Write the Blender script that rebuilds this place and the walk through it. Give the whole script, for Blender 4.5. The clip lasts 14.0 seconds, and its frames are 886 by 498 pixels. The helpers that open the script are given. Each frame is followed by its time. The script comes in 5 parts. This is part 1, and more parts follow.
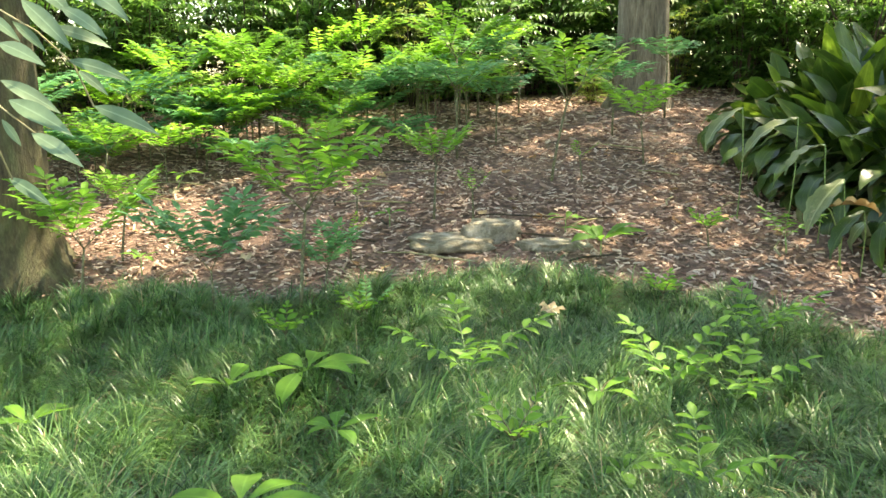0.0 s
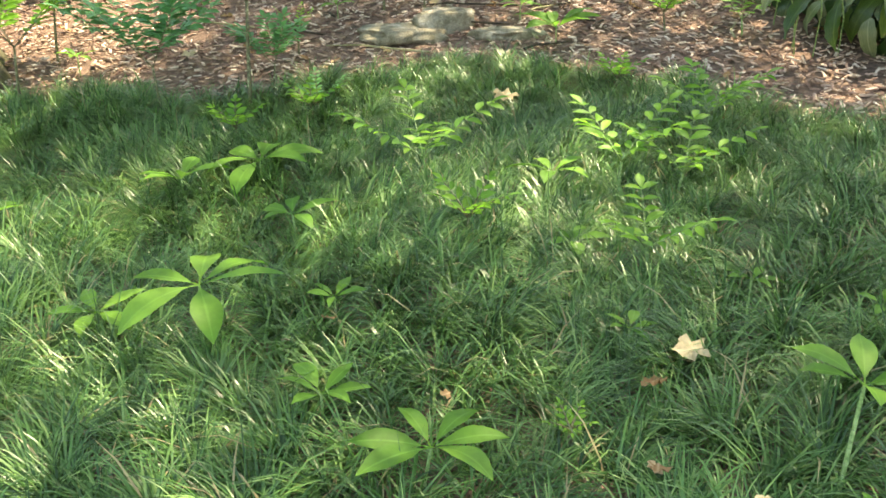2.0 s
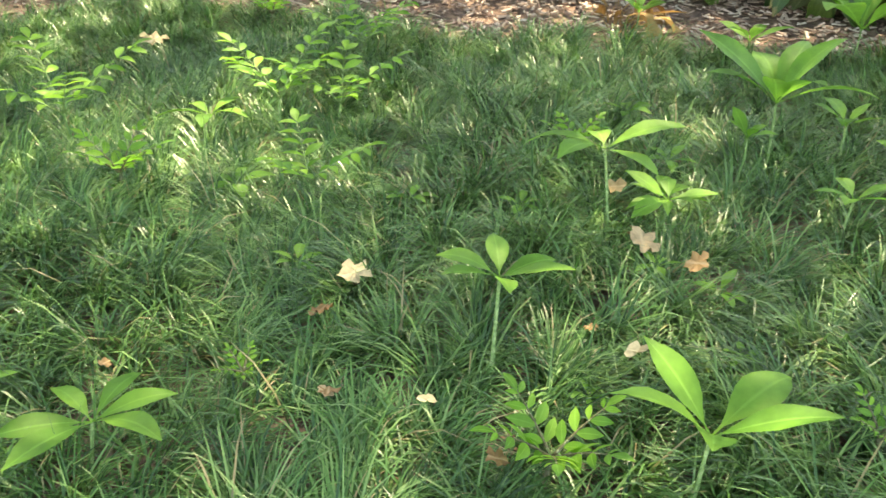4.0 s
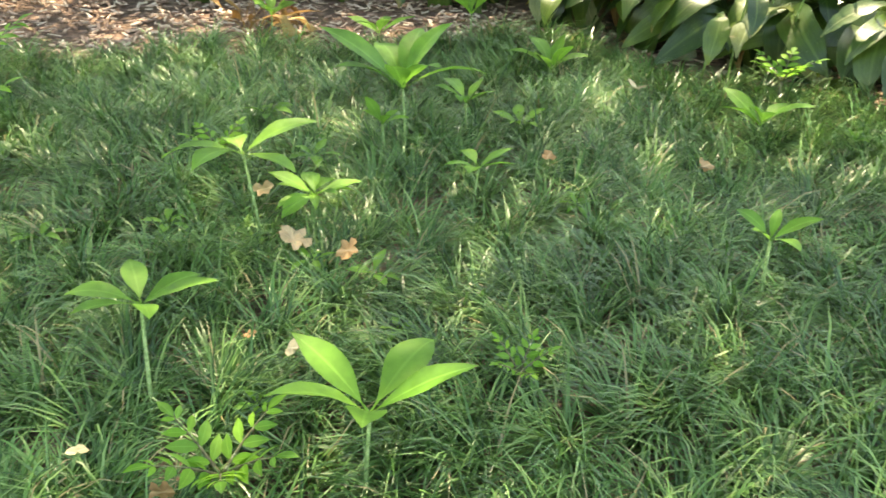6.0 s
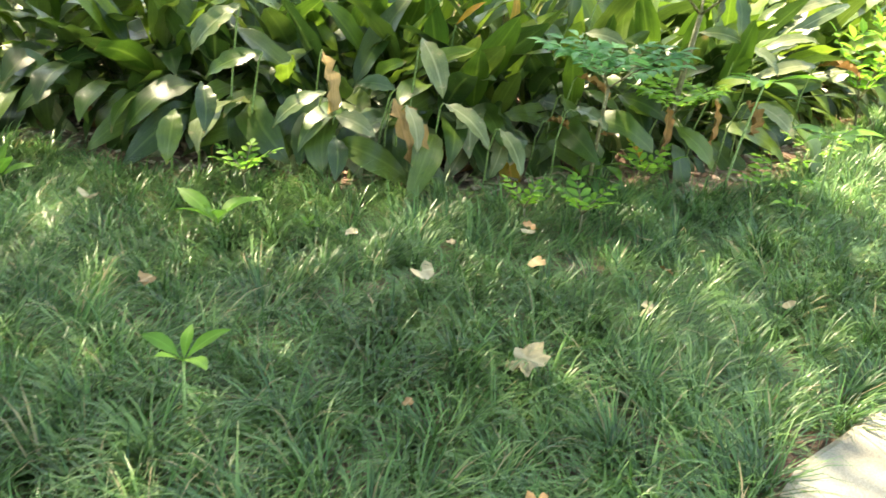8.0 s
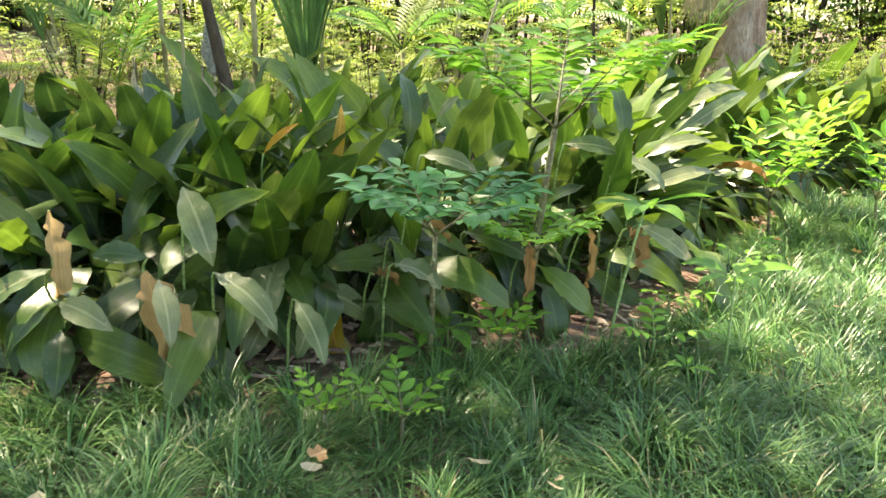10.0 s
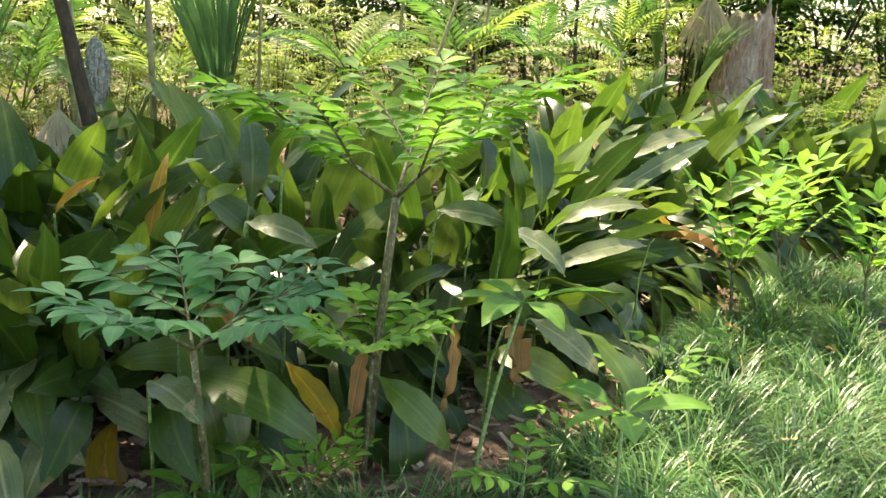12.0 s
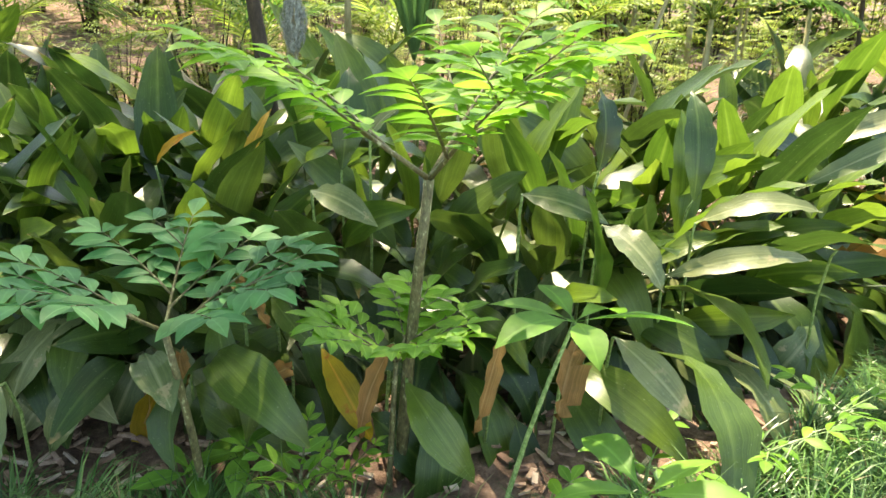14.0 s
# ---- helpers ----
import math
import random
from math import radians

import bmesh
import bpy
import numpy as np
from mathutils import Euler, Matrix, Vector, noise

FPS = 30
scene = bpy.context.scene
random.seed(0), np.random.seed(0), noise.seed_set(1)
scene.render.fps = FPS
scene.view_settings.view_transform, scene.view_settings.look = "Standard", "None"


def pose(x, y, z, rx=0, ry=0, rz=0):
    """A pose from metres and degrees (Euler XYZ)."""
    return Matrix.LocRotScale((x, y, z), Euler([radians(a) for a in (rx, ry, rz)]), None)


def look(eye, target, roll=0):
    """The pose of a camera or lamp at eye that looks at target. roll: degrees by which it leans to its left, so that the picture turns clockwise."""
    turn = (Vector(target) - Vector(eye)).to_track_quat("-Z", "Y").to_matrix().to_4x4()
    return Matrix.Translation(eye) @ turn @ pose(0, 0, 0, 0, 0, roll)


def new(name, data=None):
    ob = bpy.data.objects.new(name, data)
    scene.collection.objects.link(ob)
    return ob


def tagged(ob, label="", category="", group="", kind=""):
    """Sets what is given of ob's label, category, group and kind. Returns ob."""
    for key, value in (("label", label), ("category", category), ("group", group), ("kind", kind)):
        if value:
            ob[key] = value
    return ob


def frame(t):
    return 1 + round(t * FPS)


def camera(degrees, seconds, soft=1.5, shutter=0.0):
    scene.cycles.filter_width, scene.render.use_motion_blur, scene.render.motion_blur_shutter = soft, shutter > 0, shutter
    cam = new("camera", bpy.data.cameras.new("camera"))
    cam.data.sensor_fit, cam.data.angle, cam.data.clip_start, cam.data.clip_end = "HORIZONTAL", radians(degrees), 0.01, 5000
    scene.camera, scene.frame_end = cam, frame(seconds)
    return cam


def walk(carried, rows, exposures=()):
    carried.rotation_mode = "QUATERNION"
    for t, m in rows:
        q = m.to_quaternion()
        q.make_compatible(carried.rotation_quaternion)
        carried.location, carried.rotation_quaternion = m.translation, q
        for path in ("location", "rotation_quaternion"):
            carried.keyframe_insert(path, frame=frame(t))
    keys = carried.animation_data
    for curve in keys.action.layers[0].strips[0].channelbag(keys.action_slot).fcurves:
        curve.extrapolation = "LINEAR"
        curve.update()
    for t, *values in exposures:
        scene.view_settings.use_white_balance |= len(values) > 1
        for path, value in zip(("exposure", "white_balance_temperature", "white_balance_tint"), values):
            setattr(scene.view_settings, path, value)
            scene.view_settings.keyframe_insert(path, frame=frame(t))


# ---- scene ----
cam = camera(57.4, 14.0, 1.5, 0.2)
METRES, EYE, TILT, LEAN, TURN = 4.4, 1.5, -12.0, 0.0, 0.0
ROWS = [
    (0.0, 0.0, 0.0, 0.0, 0.0, 0.0, -0.0),
    (0.5, 0.0003, -0.0004, -0.007, -0.72, -1.32, 0.54),
    (1.0, 0.0006, -0.0008, -0.0145, -1.21, -6.56, 0.93),
    (1.5, 0.0012, -0.0022, -0.0202, -1.9, -10.47, 1.21),
    (2.0, 0.0049, -0.0017, -0.0258, -3.12, -13.52, 1.4),
    (2.5, 0.0102, -0.0009, -0.0289, -6.96, -15.3, 1.51),
    (3.0, 0.0204, -0.0027, -0.0304, -13.69, -16.81, 2.24),
    (5.5, 0.0606, -0.0205, -0.0363, -40.92, -19.8, 6.46),
    (6.0, 0.068, -0.0287, -0.0376, -48.12, -20.59, 7.22),
    (6.5, 0.076, -0.0377, -0.0383, -55.55, -21.55, 8.13),
    (7.0, 0.0951, -0.0518, -0.0386, -63.78, -22.28, 8.42),
    (7.5, 0.1292, -0.0831, -0.0384, -71.49, -22.4, 8.17),
    (8.0, 0.1739, -0.1182, -0.0387, -77.47, -19.2, 7.28),
    (8.5, 0.2261, -0.1379, -0.0382, -80.02, -17.07, 9.11),
    (9.0, 0.3034, -0.1517, -0.0356, -81.61, -15.9, 10.25),
    (11.5, 0.6276, -0.3199, -0.0433, -81.15, -12.92, 10.15),
    (12.0, 0.6803, -0.3434, -0.0501, -79.48, -12.51, 9.42),
    (12.5, 0.7352, -0.3687, -0.0517, -75.04, -12.32, 9.43),
    (13.0, 0.7765, -0.4119, -0.0595, -71.08, -12.13, 7.35),
    (13.5, 0.8045, -0.4483, -0.0609, -63.07, -11.75, 7.15),
    (14.0, 0.8344, -0.4661, -0.0682, -57.72, -12.68, 8.37),
]
walk(cam, [(t, pose(0, 0, EYE, TILT, LEAN, TURN) @ pose(METRES * x, METRES * y, METRES * z, 90 + pitch, roll, yaw)) for t, x, y, z, yaw, pitch, roll in ROWS],
     exposures=[(0.0, 2.4, 8900, 1), (2.0, 2.45, 9200, 1), (5.0, 2.75, 9700, 1), (8.0, 2.7, 9300, 1), (9.0, 2.6, 8800, 3), (12.0, 1.95, 8400, 5), (14.0, 2.3, 8700, 3)])

# ---- world, sun and exposure ----
SUN_ELEV, SUN_AZ = 62.0, 46.0          # azimuth: degrees from +y towards +x
world = bpy.data.worlds.new("world")
scene.world = world
world.use_nodes = True
wn = world.node_tree
sky = wn.nodes.new("ShaderNodeTexSky")
sky.sky_type, sky.sun_disc = "NISHITA", False
sky.sun_elevation, sky.sun_rotation = radians(SUN_ELEV), radians(SUN_AZ)
wn.nodes["Background"].inputs[1].default_value = 0.15
wn.links.new(sky.outputs[0], wn.nodes["Background"].inputs[0])
sun = new("sun", bpy.data.lights.new("sun", "SUN"))
sun.data.energy, sun.data.angle, sun.data.color = 3.7, radians(0.6), (1.0, 0.95, 0.86)
to_sun = Vector((math.sin(radians(SUN_AZ)) * math.cos(radians(SUN_ELEV)),
                 math.cos(radians(SUN_AZ)) * math.cos(radians(SUN_ELEV)), math.sin(radians(SUN_ELEV))))
sun.matrix_world = look(to_sun * 40, (0, 0, 0))


# ---- materials ----
def shader(name):
    m = bpy.data.materials.new(name)
    m.use_nodes = True
    return m, m.node_tree, m.node_tree.nodes["Principled BSDF"]


def node(nt, kind, **values):
    n = nt.nodes.new(kind)
    for k, v in values.items():
        n.inputs[k].default_value = v
    return n


def ramp(nt, source, stops):
    r = nt.nodes.new("ShaderNodeValToRGB")
    nt.links.new(source, r.inputs[0])
    e = r.color_ramp.elements
    while len(e) < len(stops):
        e.new(0.5)
    for item, (p, c) in zip(e, stops):
        item.position, item.color = p, (*c, 1)
    return r.outputs[0]


def mixed(nt, a, b, fac, how="MIX"):
    n = nt.nodes.new("ShaderNodeMix")
    n.data_type, n.blend_type = "RGBA", how
    for socket, v in ((n.inputs[0], fac), (n.inputs[6], a), (n.inputs[7], b)):
        if hasattr(v, "links"):
            nt.links.new(v, socket)
        else:
            socket.default_value = v if isinstance(v, (int, float)) else (*v, 1)
    return n.outputs[2]


def leaf_material(name, dark, mid, light, rough=0.45, glow=0.3, spots=None, vein=0.5, blotch=9.0, by_uv=False, stripes=0.0, tip=None, specks=None, straw=None):
    """Leaf: random tone leaf by leaf, blotches, a paler midrib, light through the blade."""
    m, nt, p = shader(name)
    uv = nt.nodes.new("ShaderNodeUVMap")
    sep = nt.nodes.new("ShaderNodeSeparateXYZ")
    nt.links.new(uv.outputs[0], sep.inputs[0])
    if by_uv:
        rnd = sep.outputs[0]
    else:
        rnd = nt.nodes.new("ShaderNodeObjectInfo").outputs["Random"]
    tone = ramp(nt, rnd, [(0.0, dark), (0.5, mid), (1.0, light)] if not straw else [(0.0, dark), (0.5, mid), (0.94, light), (0.97, straw)])
    co = nt.nodes.new("ShaderNodeNewGeometry")
    ns = node(nt, "ShaderNodeTexNoise", Scale=blotch, Detail=4.0, Roughness=0.65)
    nt.links.new(co.outputs["Position"], ns.inputs["Vector"])
    tone = mixed(nt, tone, ramp(nt, ns.outputs[0], [(0.3, (0.45, 0.5, 0.45)), (0.7, (1.35, 1.3, 1.2))]), 0.6, "MULTIPLY")
    if stripes:
        wv = node(nt, "ShaderNodeTexNoise", Scale=1.0, Detail=2.0)
        mp = node(nt, "ShaderNodeMapping", Scale=(38.0, 0.8, 1.0))
        nt.links.new(uv.outputs[0], mp.inputs[0])
        nt.links.new(mp.outputs[0], wv.inputs["Vector"])
        tone = mixed(nt, tone, ramp(nt, wv.outputs[0], [(0.35, (0.7, 0.75, 0.65)), (0.65, (1.25, 1.25, 1.2))]), stripes, "MULTIPLY")
        bp = node(nt, "ShaderNodeBump", Strength=0.35, Distance=0.003)
        nt.links.new(wv.outputs[0], bp.inputs["Height"])
        nt.links.new(bp.outputs[0], p.inputs["Normal"])
    if vein and not by_uv:
        d = node(nt, "ShaderNodeMath")
        d.operation = "SUBTRACT"
        nt.links.new(sep.outputs[0], d.inputs[0])
        d.inputs[1].default_value = 0.5
        a = nt.nodes.new("ShaderNodeMath")
        a.operation = "ABSOLUTE"
        nt.links.new(d.outputs[0], a.inputs[0])
        f = ramp(nt, a.outputs[0], [(0.0, (vein, vein, vein)), (0.07, (0, 0, 0))])
        tone = mixed(nt, tone, tuple(min(1, c * 1.7 + 0.03) for c in light), f)
    if spots:
        ns2 = node(nt, "ShaderNodeTexNoise", Scale=16.0, Detail=5.0, Roughness=0.7)
        nt.links.new(co.outputs["Position"], ns2.inputs["Vector"])
        f = ramp(nt, ns2.outputs[0], [(0.6, (0, 0, 0)), (0.68, (0.85, 0.85, 0.85))])
        tone = mixed(nt, tone, spots, f)
    if specks:
        ns3 = node(nt, "ShaderNodeTexNoise", Scale=140.0, Detail=2.0, Roughness=0.5)
        nt.links.new(co.outputs["Position"], ns3.inputs["Vector"])
        tone = mixed(nt, tone, specks, ramp(nt, ns3.outputs[0], [(0.68, (0, 0, 0)), (0.74, (0.5, 0.5, 0.5))]))
    if tip:
        ad = nt.nodes.new("ShaderNodeMath")
        ad.operation = "MULTIPLY_ADD"
        nt.links.new(ns.outputs[0], ad.inputs[0])
        ad.inputs[1].default_value = 0.35
        nt.links.new(sep.outputs[1], ad.inputs[2])
        mr = nt.nodes.new("ShaderNodeMapRange")
        nt.links.new(ad.outputs[0], mr.inputs[0])
        mr.inputs[1].default_value, mr.inputs[2].default_value = 1.17, 1.22
        tone = mixed(nt, tone, tip, mr.outputs[0])
    nt.links.new(tone, p.inputs["Base Color"])
    p.inputs["Roughness"].default_value = rough
    p.inputs["Specular IOR Level"].default_value = 0.5 if rough < 0.49 else 0.28
    if glow:
        tr = nt.nodes.new("ShaderNodeBsdfTranslucent")
        hs = node(nt, "ShaderNodeHueSaturation", Saturation=1.0, Value=1.55)
        nt.links.new(tone, hs.inputs["Color"])
        nt.links.new(hs.outputs[0], tr.inputs[0])
        mx = node(nt, "ShaderNodeMixShader", Fac=glow)
        nt.links.new(p.outputs[0], mx.inputs[1])
        nt.links.new(tr.outputs[0], mx.inputs[2])
        nt.links.new(mx.outputs[0], nt.nodes["Material Output"].inputs[0])
    return m


def solid_material(name, colors, scale=8.0, rough=0.85, bump=0.4, dist=0.01, stretch=(1, 1, 1), fine=60.0, island=False, by_uv=False):
    """Bark, soil, stone: coarse patches, fine grain, relief."""
    m, nt, p = shader(name)
    co = nt.nodes.new("ShaderNodeNewGeometry")
    mp = node(nt, "ShaderNodeMapping", Scale=stretch)
    nt.links.new(co.outputs["Position"], mp.inputs[0])
    a = node(nt, "ShaderNodeTexNoise", Scale=scale, Detail=8.0, Roughness=0.65)
    b = node(nt, "ShaderNodeTexNoise", Scale=fine, Detail=4.0, Roughness=0.7)
    nt.links.new(mp.outputs[0], a.inputs["Vector"])
    nt.links.new(mp.outputs[0], b.inputs["Vector"])
    n = len(colors)
    if by_uv:
        uv = nt.nodes.new("ShaderNodeUVMap")
        sep = nt.nodes.new("ShaderNodeSeparateXYZ")
        nt.links.new(uv.outputs[0], sep.inputs[0])
        source = sep.outputs[0]
    elif island:
        source = co.outputs["Random Per Island"]
    else:
        source = a.outputs[0]
    lo, hi = (0.0, 1.0) if (by_uv or island) else (0.3, 0.7)
    tone = ramp(nt, source, [(lo + (hi - lo) * i / (n - 1), c) for i, c in enumerate(colors)])
    tone = mixed(nt, tone, ramp(nt, b.outputs[0], [(0.3, (0.55, 0.55, 0.55)), (0.7, (1.4, 1.4, 1.4))]), 0.7, "MULTIPLY")
    nt.links.new(tone, p.inputs["Base Color"])
    p.inputs["Roughness"].default_value = rough
    h = nt.nodes.new("ShaderNodeMath")
    h.operation = "ADD"
    nt.links.new(a.outputs[0], h.inputs[0])
    nt.links.new(b.outputs[0], h.inputs[1])
    bp = node(nt, "ShaderNodeBump", Strength=bump, Distance=dist)
    nt.links.new(h.outputs[0], bp.inputs["Height"])
    nt.links.new(bp.outputs[0], p.inputs["Normal"])
    return m


GRASS = leaf_material("mondo_grass", (0.022, 0.07, 0.016), (0.086, 0.195, 0.05), (0.19, 0.31, 0.105), 0.36, 0.2, by_uv=True, blotch=2.2, straw=(0.34, 0.27, 0.15))
ASPID = leaf_material("cast_iron_leaf", (0.017, 0.042, 0.01), (0.041, 0.082, 0.016), (0.1, 0.15, 0.027), 0.31, 0.22, stripes=0.7, vein=0.25, blotch=6.0, tip=(0.3, 0.2, 0.09), specks=(0.26, 0.3, 0.17))
# Lit copy of cast_iron_leaf: light on upper leaves is put into its colour.
ASPID_LIT = leaf_material("cast_iron_lit_leaf", (0.035, 0.08, 0.012), (0.078, 0.14, 0.018), (0.15, 0.22, 0.028), 0.34, 0.38, stripes=0.7, vein=0.25, blotch=6.0, tip=(0.3, 0.2, 0.09))
ASPID_YELLOW = leaf_material("cast_iron_yellowing", (0.12, 0.16, 0.025), (0.36, 0.26, 0.025), (0.42, 0.19, 0.025), 0.5, 0.28, spots=(0.4, 0.13, 0.025), stripes=0.6)
# Bleached blades; the whitish sheen of glossy ones is put in this colour too.
ASPID_PALE = leaf_material("cast_iron_bleached_sheen", (0.09, 0.135, 0.055), (0.15, 0.18, 0.08), (0.23, 0.235, 0.125), 0.36, 0.22, spots=(0.34, 0.28, 0.16), stripes=0.7, tip=(0.36, 0.24, 0.12), specks=(0.4, 0.4, 0.28))
ASPID_DRY = leaf_material("cast_iron_dry", (0.22, 0.11, 0.045), (0.32, 0.17, 0.07), (0.42, 0.27, 0.13), 0.75, 0.15, stripes=0.9, vein=0.2)
FORK_LEAF = leaf_material("forked_leaf", (0.12, 0.28, 0.03), (0.175, 0.36, 0.045), (0.24, 0.43, 0.06), 0.5, 0.46, vein=0.25)
FORK_BLUE = leaf_material("forked_leaf_bluish", (0.07, 0.21, 0.08), (0.1, 0.27, 0.1), (0.14, 0.33, 0.12), 0.5, 0.34, vein=0.25)
PALM_LEAF = leaf_material("sprout_leaf", (0.1, 0.24, 0.035), (0.145, 0.3, 0.045), (0.19, 0.36, 0.06), 0.5, 0.42, vein=0.25)
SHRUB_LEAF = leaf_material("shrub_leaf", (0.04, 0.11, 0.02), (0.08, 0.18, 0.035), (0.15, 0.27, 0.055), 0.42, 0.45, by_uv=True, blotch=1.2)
# Brighter, yellower shrub_leaf: the sunlit look of the far growth is in its colour.
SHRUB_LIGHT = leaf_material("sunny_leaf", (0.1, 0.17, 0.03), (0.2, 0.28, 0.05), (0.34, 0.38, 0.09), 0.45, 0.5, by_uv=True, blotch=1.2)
CROWN_LEAF = leaf_material("crown_leaf", (0.04, 0.09, 0.02), (0.06, 0.13, 0.03), (0.09, 0.17, 0.04), 0.5, 0.35, by_uv=True, blotch=0.8)
GREY_LEAF = leaf_material("grey_green_leaf", (0.12, 0.19, 0.12), (0.17, 0.25, 0.16), (0.22, 0.3, 0.2), 0.5, 0.25, vein=0.4)
FAN_LEAF = leaf_material("fan_palm_leaf", (0.06, 0.14, 0.05), (0.09, 0.19, 0.06), (0.14, 0.24, 0.08), 0.45, 0.3, stripes=0.8, vein=0.0)
FAN_DRY = leaf_material("dry_palm_leaf", (0.3, 0.25, 0.18), (0.4, 0.34, 0.25), (0.5, 0.44, 0.34), 0.7, 0.2, stripes=0.8, vein=0.0)
DRY_LEAF = leaf_material("dead_leaf", (0.26, 0.13, 0.06), (0.38, 0.22, 0.11), (0.48, 0.33, 0.2), 0.7, 0.1, vein=0.3, blotch=30.0)
PALE_LEAF = leaf_material("pale_dead_leaf", (0.3, 0.23, 0.14), (0.4, 0.32, 0.21), (0.48, 0.4, 0.28), 0.8, 0.1, vein=0.3, blotch=30.0)
SOIL = solid_material("mulch_soil", [(0.06, 0.038, 0.028), (0.17, 0.1, 0.075), (0.32, 0.21, 0.16)], 14.0, 0.95, 0.8, 0.02, fine=90.0)
CHIP = solid_material("wood_chips", [(0.14, 0.075, 0.057), (0.3, 0.18, 0.135), (0.46, 0.315, 0.245), (0.62, 0.5, 0.41)], 40.0, 0.9, 0.3, 0.003, by_uv=True)
BARK = solid_material("tree_bark", [(0.07, 0.055, 0.04), (0.19, 0.155, 0.115), (0.33, 0.285, 0.22)], 6.0, 0.95, 0.9, 0.03, (2.2, 2.2, 0.35), 30.0)
BARK_MOSSY = solid_material("mossy_bark", [(0.045, 0.035, 0.02), (0.1, 0.085, 0.045), (0.15, 0.15, 0.07)], 6.0, 0.95, 0.9, 0.03, (2.0, 2.0, 0.5), 30.0)
STEM = solid_material("speckled_stem", [(0.04, 0.032, 0.018), (0.1, 0.09, 0.04), (0.14, 0.13, 0.06), (0.42, 0.45, 0.28)], 60.0, 0.6, 0.2, 0.003, (1, 1, 0.5), 120.0)
GREEN_STEM = solid_material("pale_green_stem", [(0.07, 0.13, 0.03), (0.2, 0.3, 0.1), (0.38, 0.46, 0.22)], 55.0, 0.55, 0.2, 0.003, (1, 1, 1.2), 120.0)
DARK_WOOD = solid_material("dark_wood", [(0.02, 0.015, 0.01), (0.05, 0.035, 0.022), (0.09, 0.065, 0.04)], 20.0, 0.9, 0.6, 0.01, (1, 1, 0.4))
CANE = solid_material("cane", [(0.16, 0.14, 0.06), (0.28, 0.25, 0.13), (0.4, 0.37, 0.25)], 10.0, 0.8, 0.4, 0.01, (1, 1, 0.3))
STUMP = solid_material("weathered_stump", [(0.16, 0.09, 0.06), (0.36, 0.27, 0.21), (0.55, 0.48, 0.4)], 5.0, 0.95, 1.0, 0.05, (1.6, 1.6, 0.5), 22.0)
STONE = solid_material("pale_stone", [(0.1, 0.085, 0.05), (0.26, 0.22, 0.16), (0.46, 0.41, 0.34)], 9.0, 0.9, 0.7, 0.02)
PAVING = solid_material("pale_concrete", [(0.2, 0.175, 0.14), (0.31, 0.275, 0.22), (0.4, 0.36, 0.3)], 3.0, 0.9, 0.25, 0.006, fine=150.0)
MOSS = solid_material("grey_moss", [(0.2, 0.22, 0.2), (0.34, 0.36, 0.33), (0.45, 0.47, 0.43)], 60.0, 1.0, 0.6, 0.01)


# ---- helpers for shapes ----
def hill_of(y):
    u = y - 5.2
    h = 0.2 * 0.5 * (u + math.sqrt(u * u + 0.3))
    return 1.35 * math.tanh(h / 1.35)


def ground_z(x, y):
    """Height of the soil: it climbs gently along x and up a bank beyond the grass."""
    return 0.045 * min(max(x, -3.0), 9.0) - 0.09 + hill_of(y)


class Shape:
    """Vertices, faces and two texture numbers per corner, gathered into one mesh."""

    def __init__(self):
        self.v, self.f, self.uv = [], [], []

    def add(self, verts, faces, uvs):
        n = len(self.v)
        self.v += [tuple(p) for p in verts]
        self.f += [tuple(i + n for i in f) for f in faces]
        self.uv += list(uvs)

    def mesh(self, name, material, smooth=True):
        me = bpy.data.meshes.new(name)
        me.from_pydata(self.v, [], self.f)
        lay = me.uv_layers.new(name="UVMap")
        idx = np.empty(len(me.loops), dtype=np.int32)
        me.loops.foreach_get("vertex_index", idx)
        lay.data.foreach_set("uv", np.array(self.uv, dtype=np.float32)[idx].ravel())
        me.materials.append(material)
        me.polygons.foreach_set("use_smooth", [smooth] * len(me.polygons))
        return me


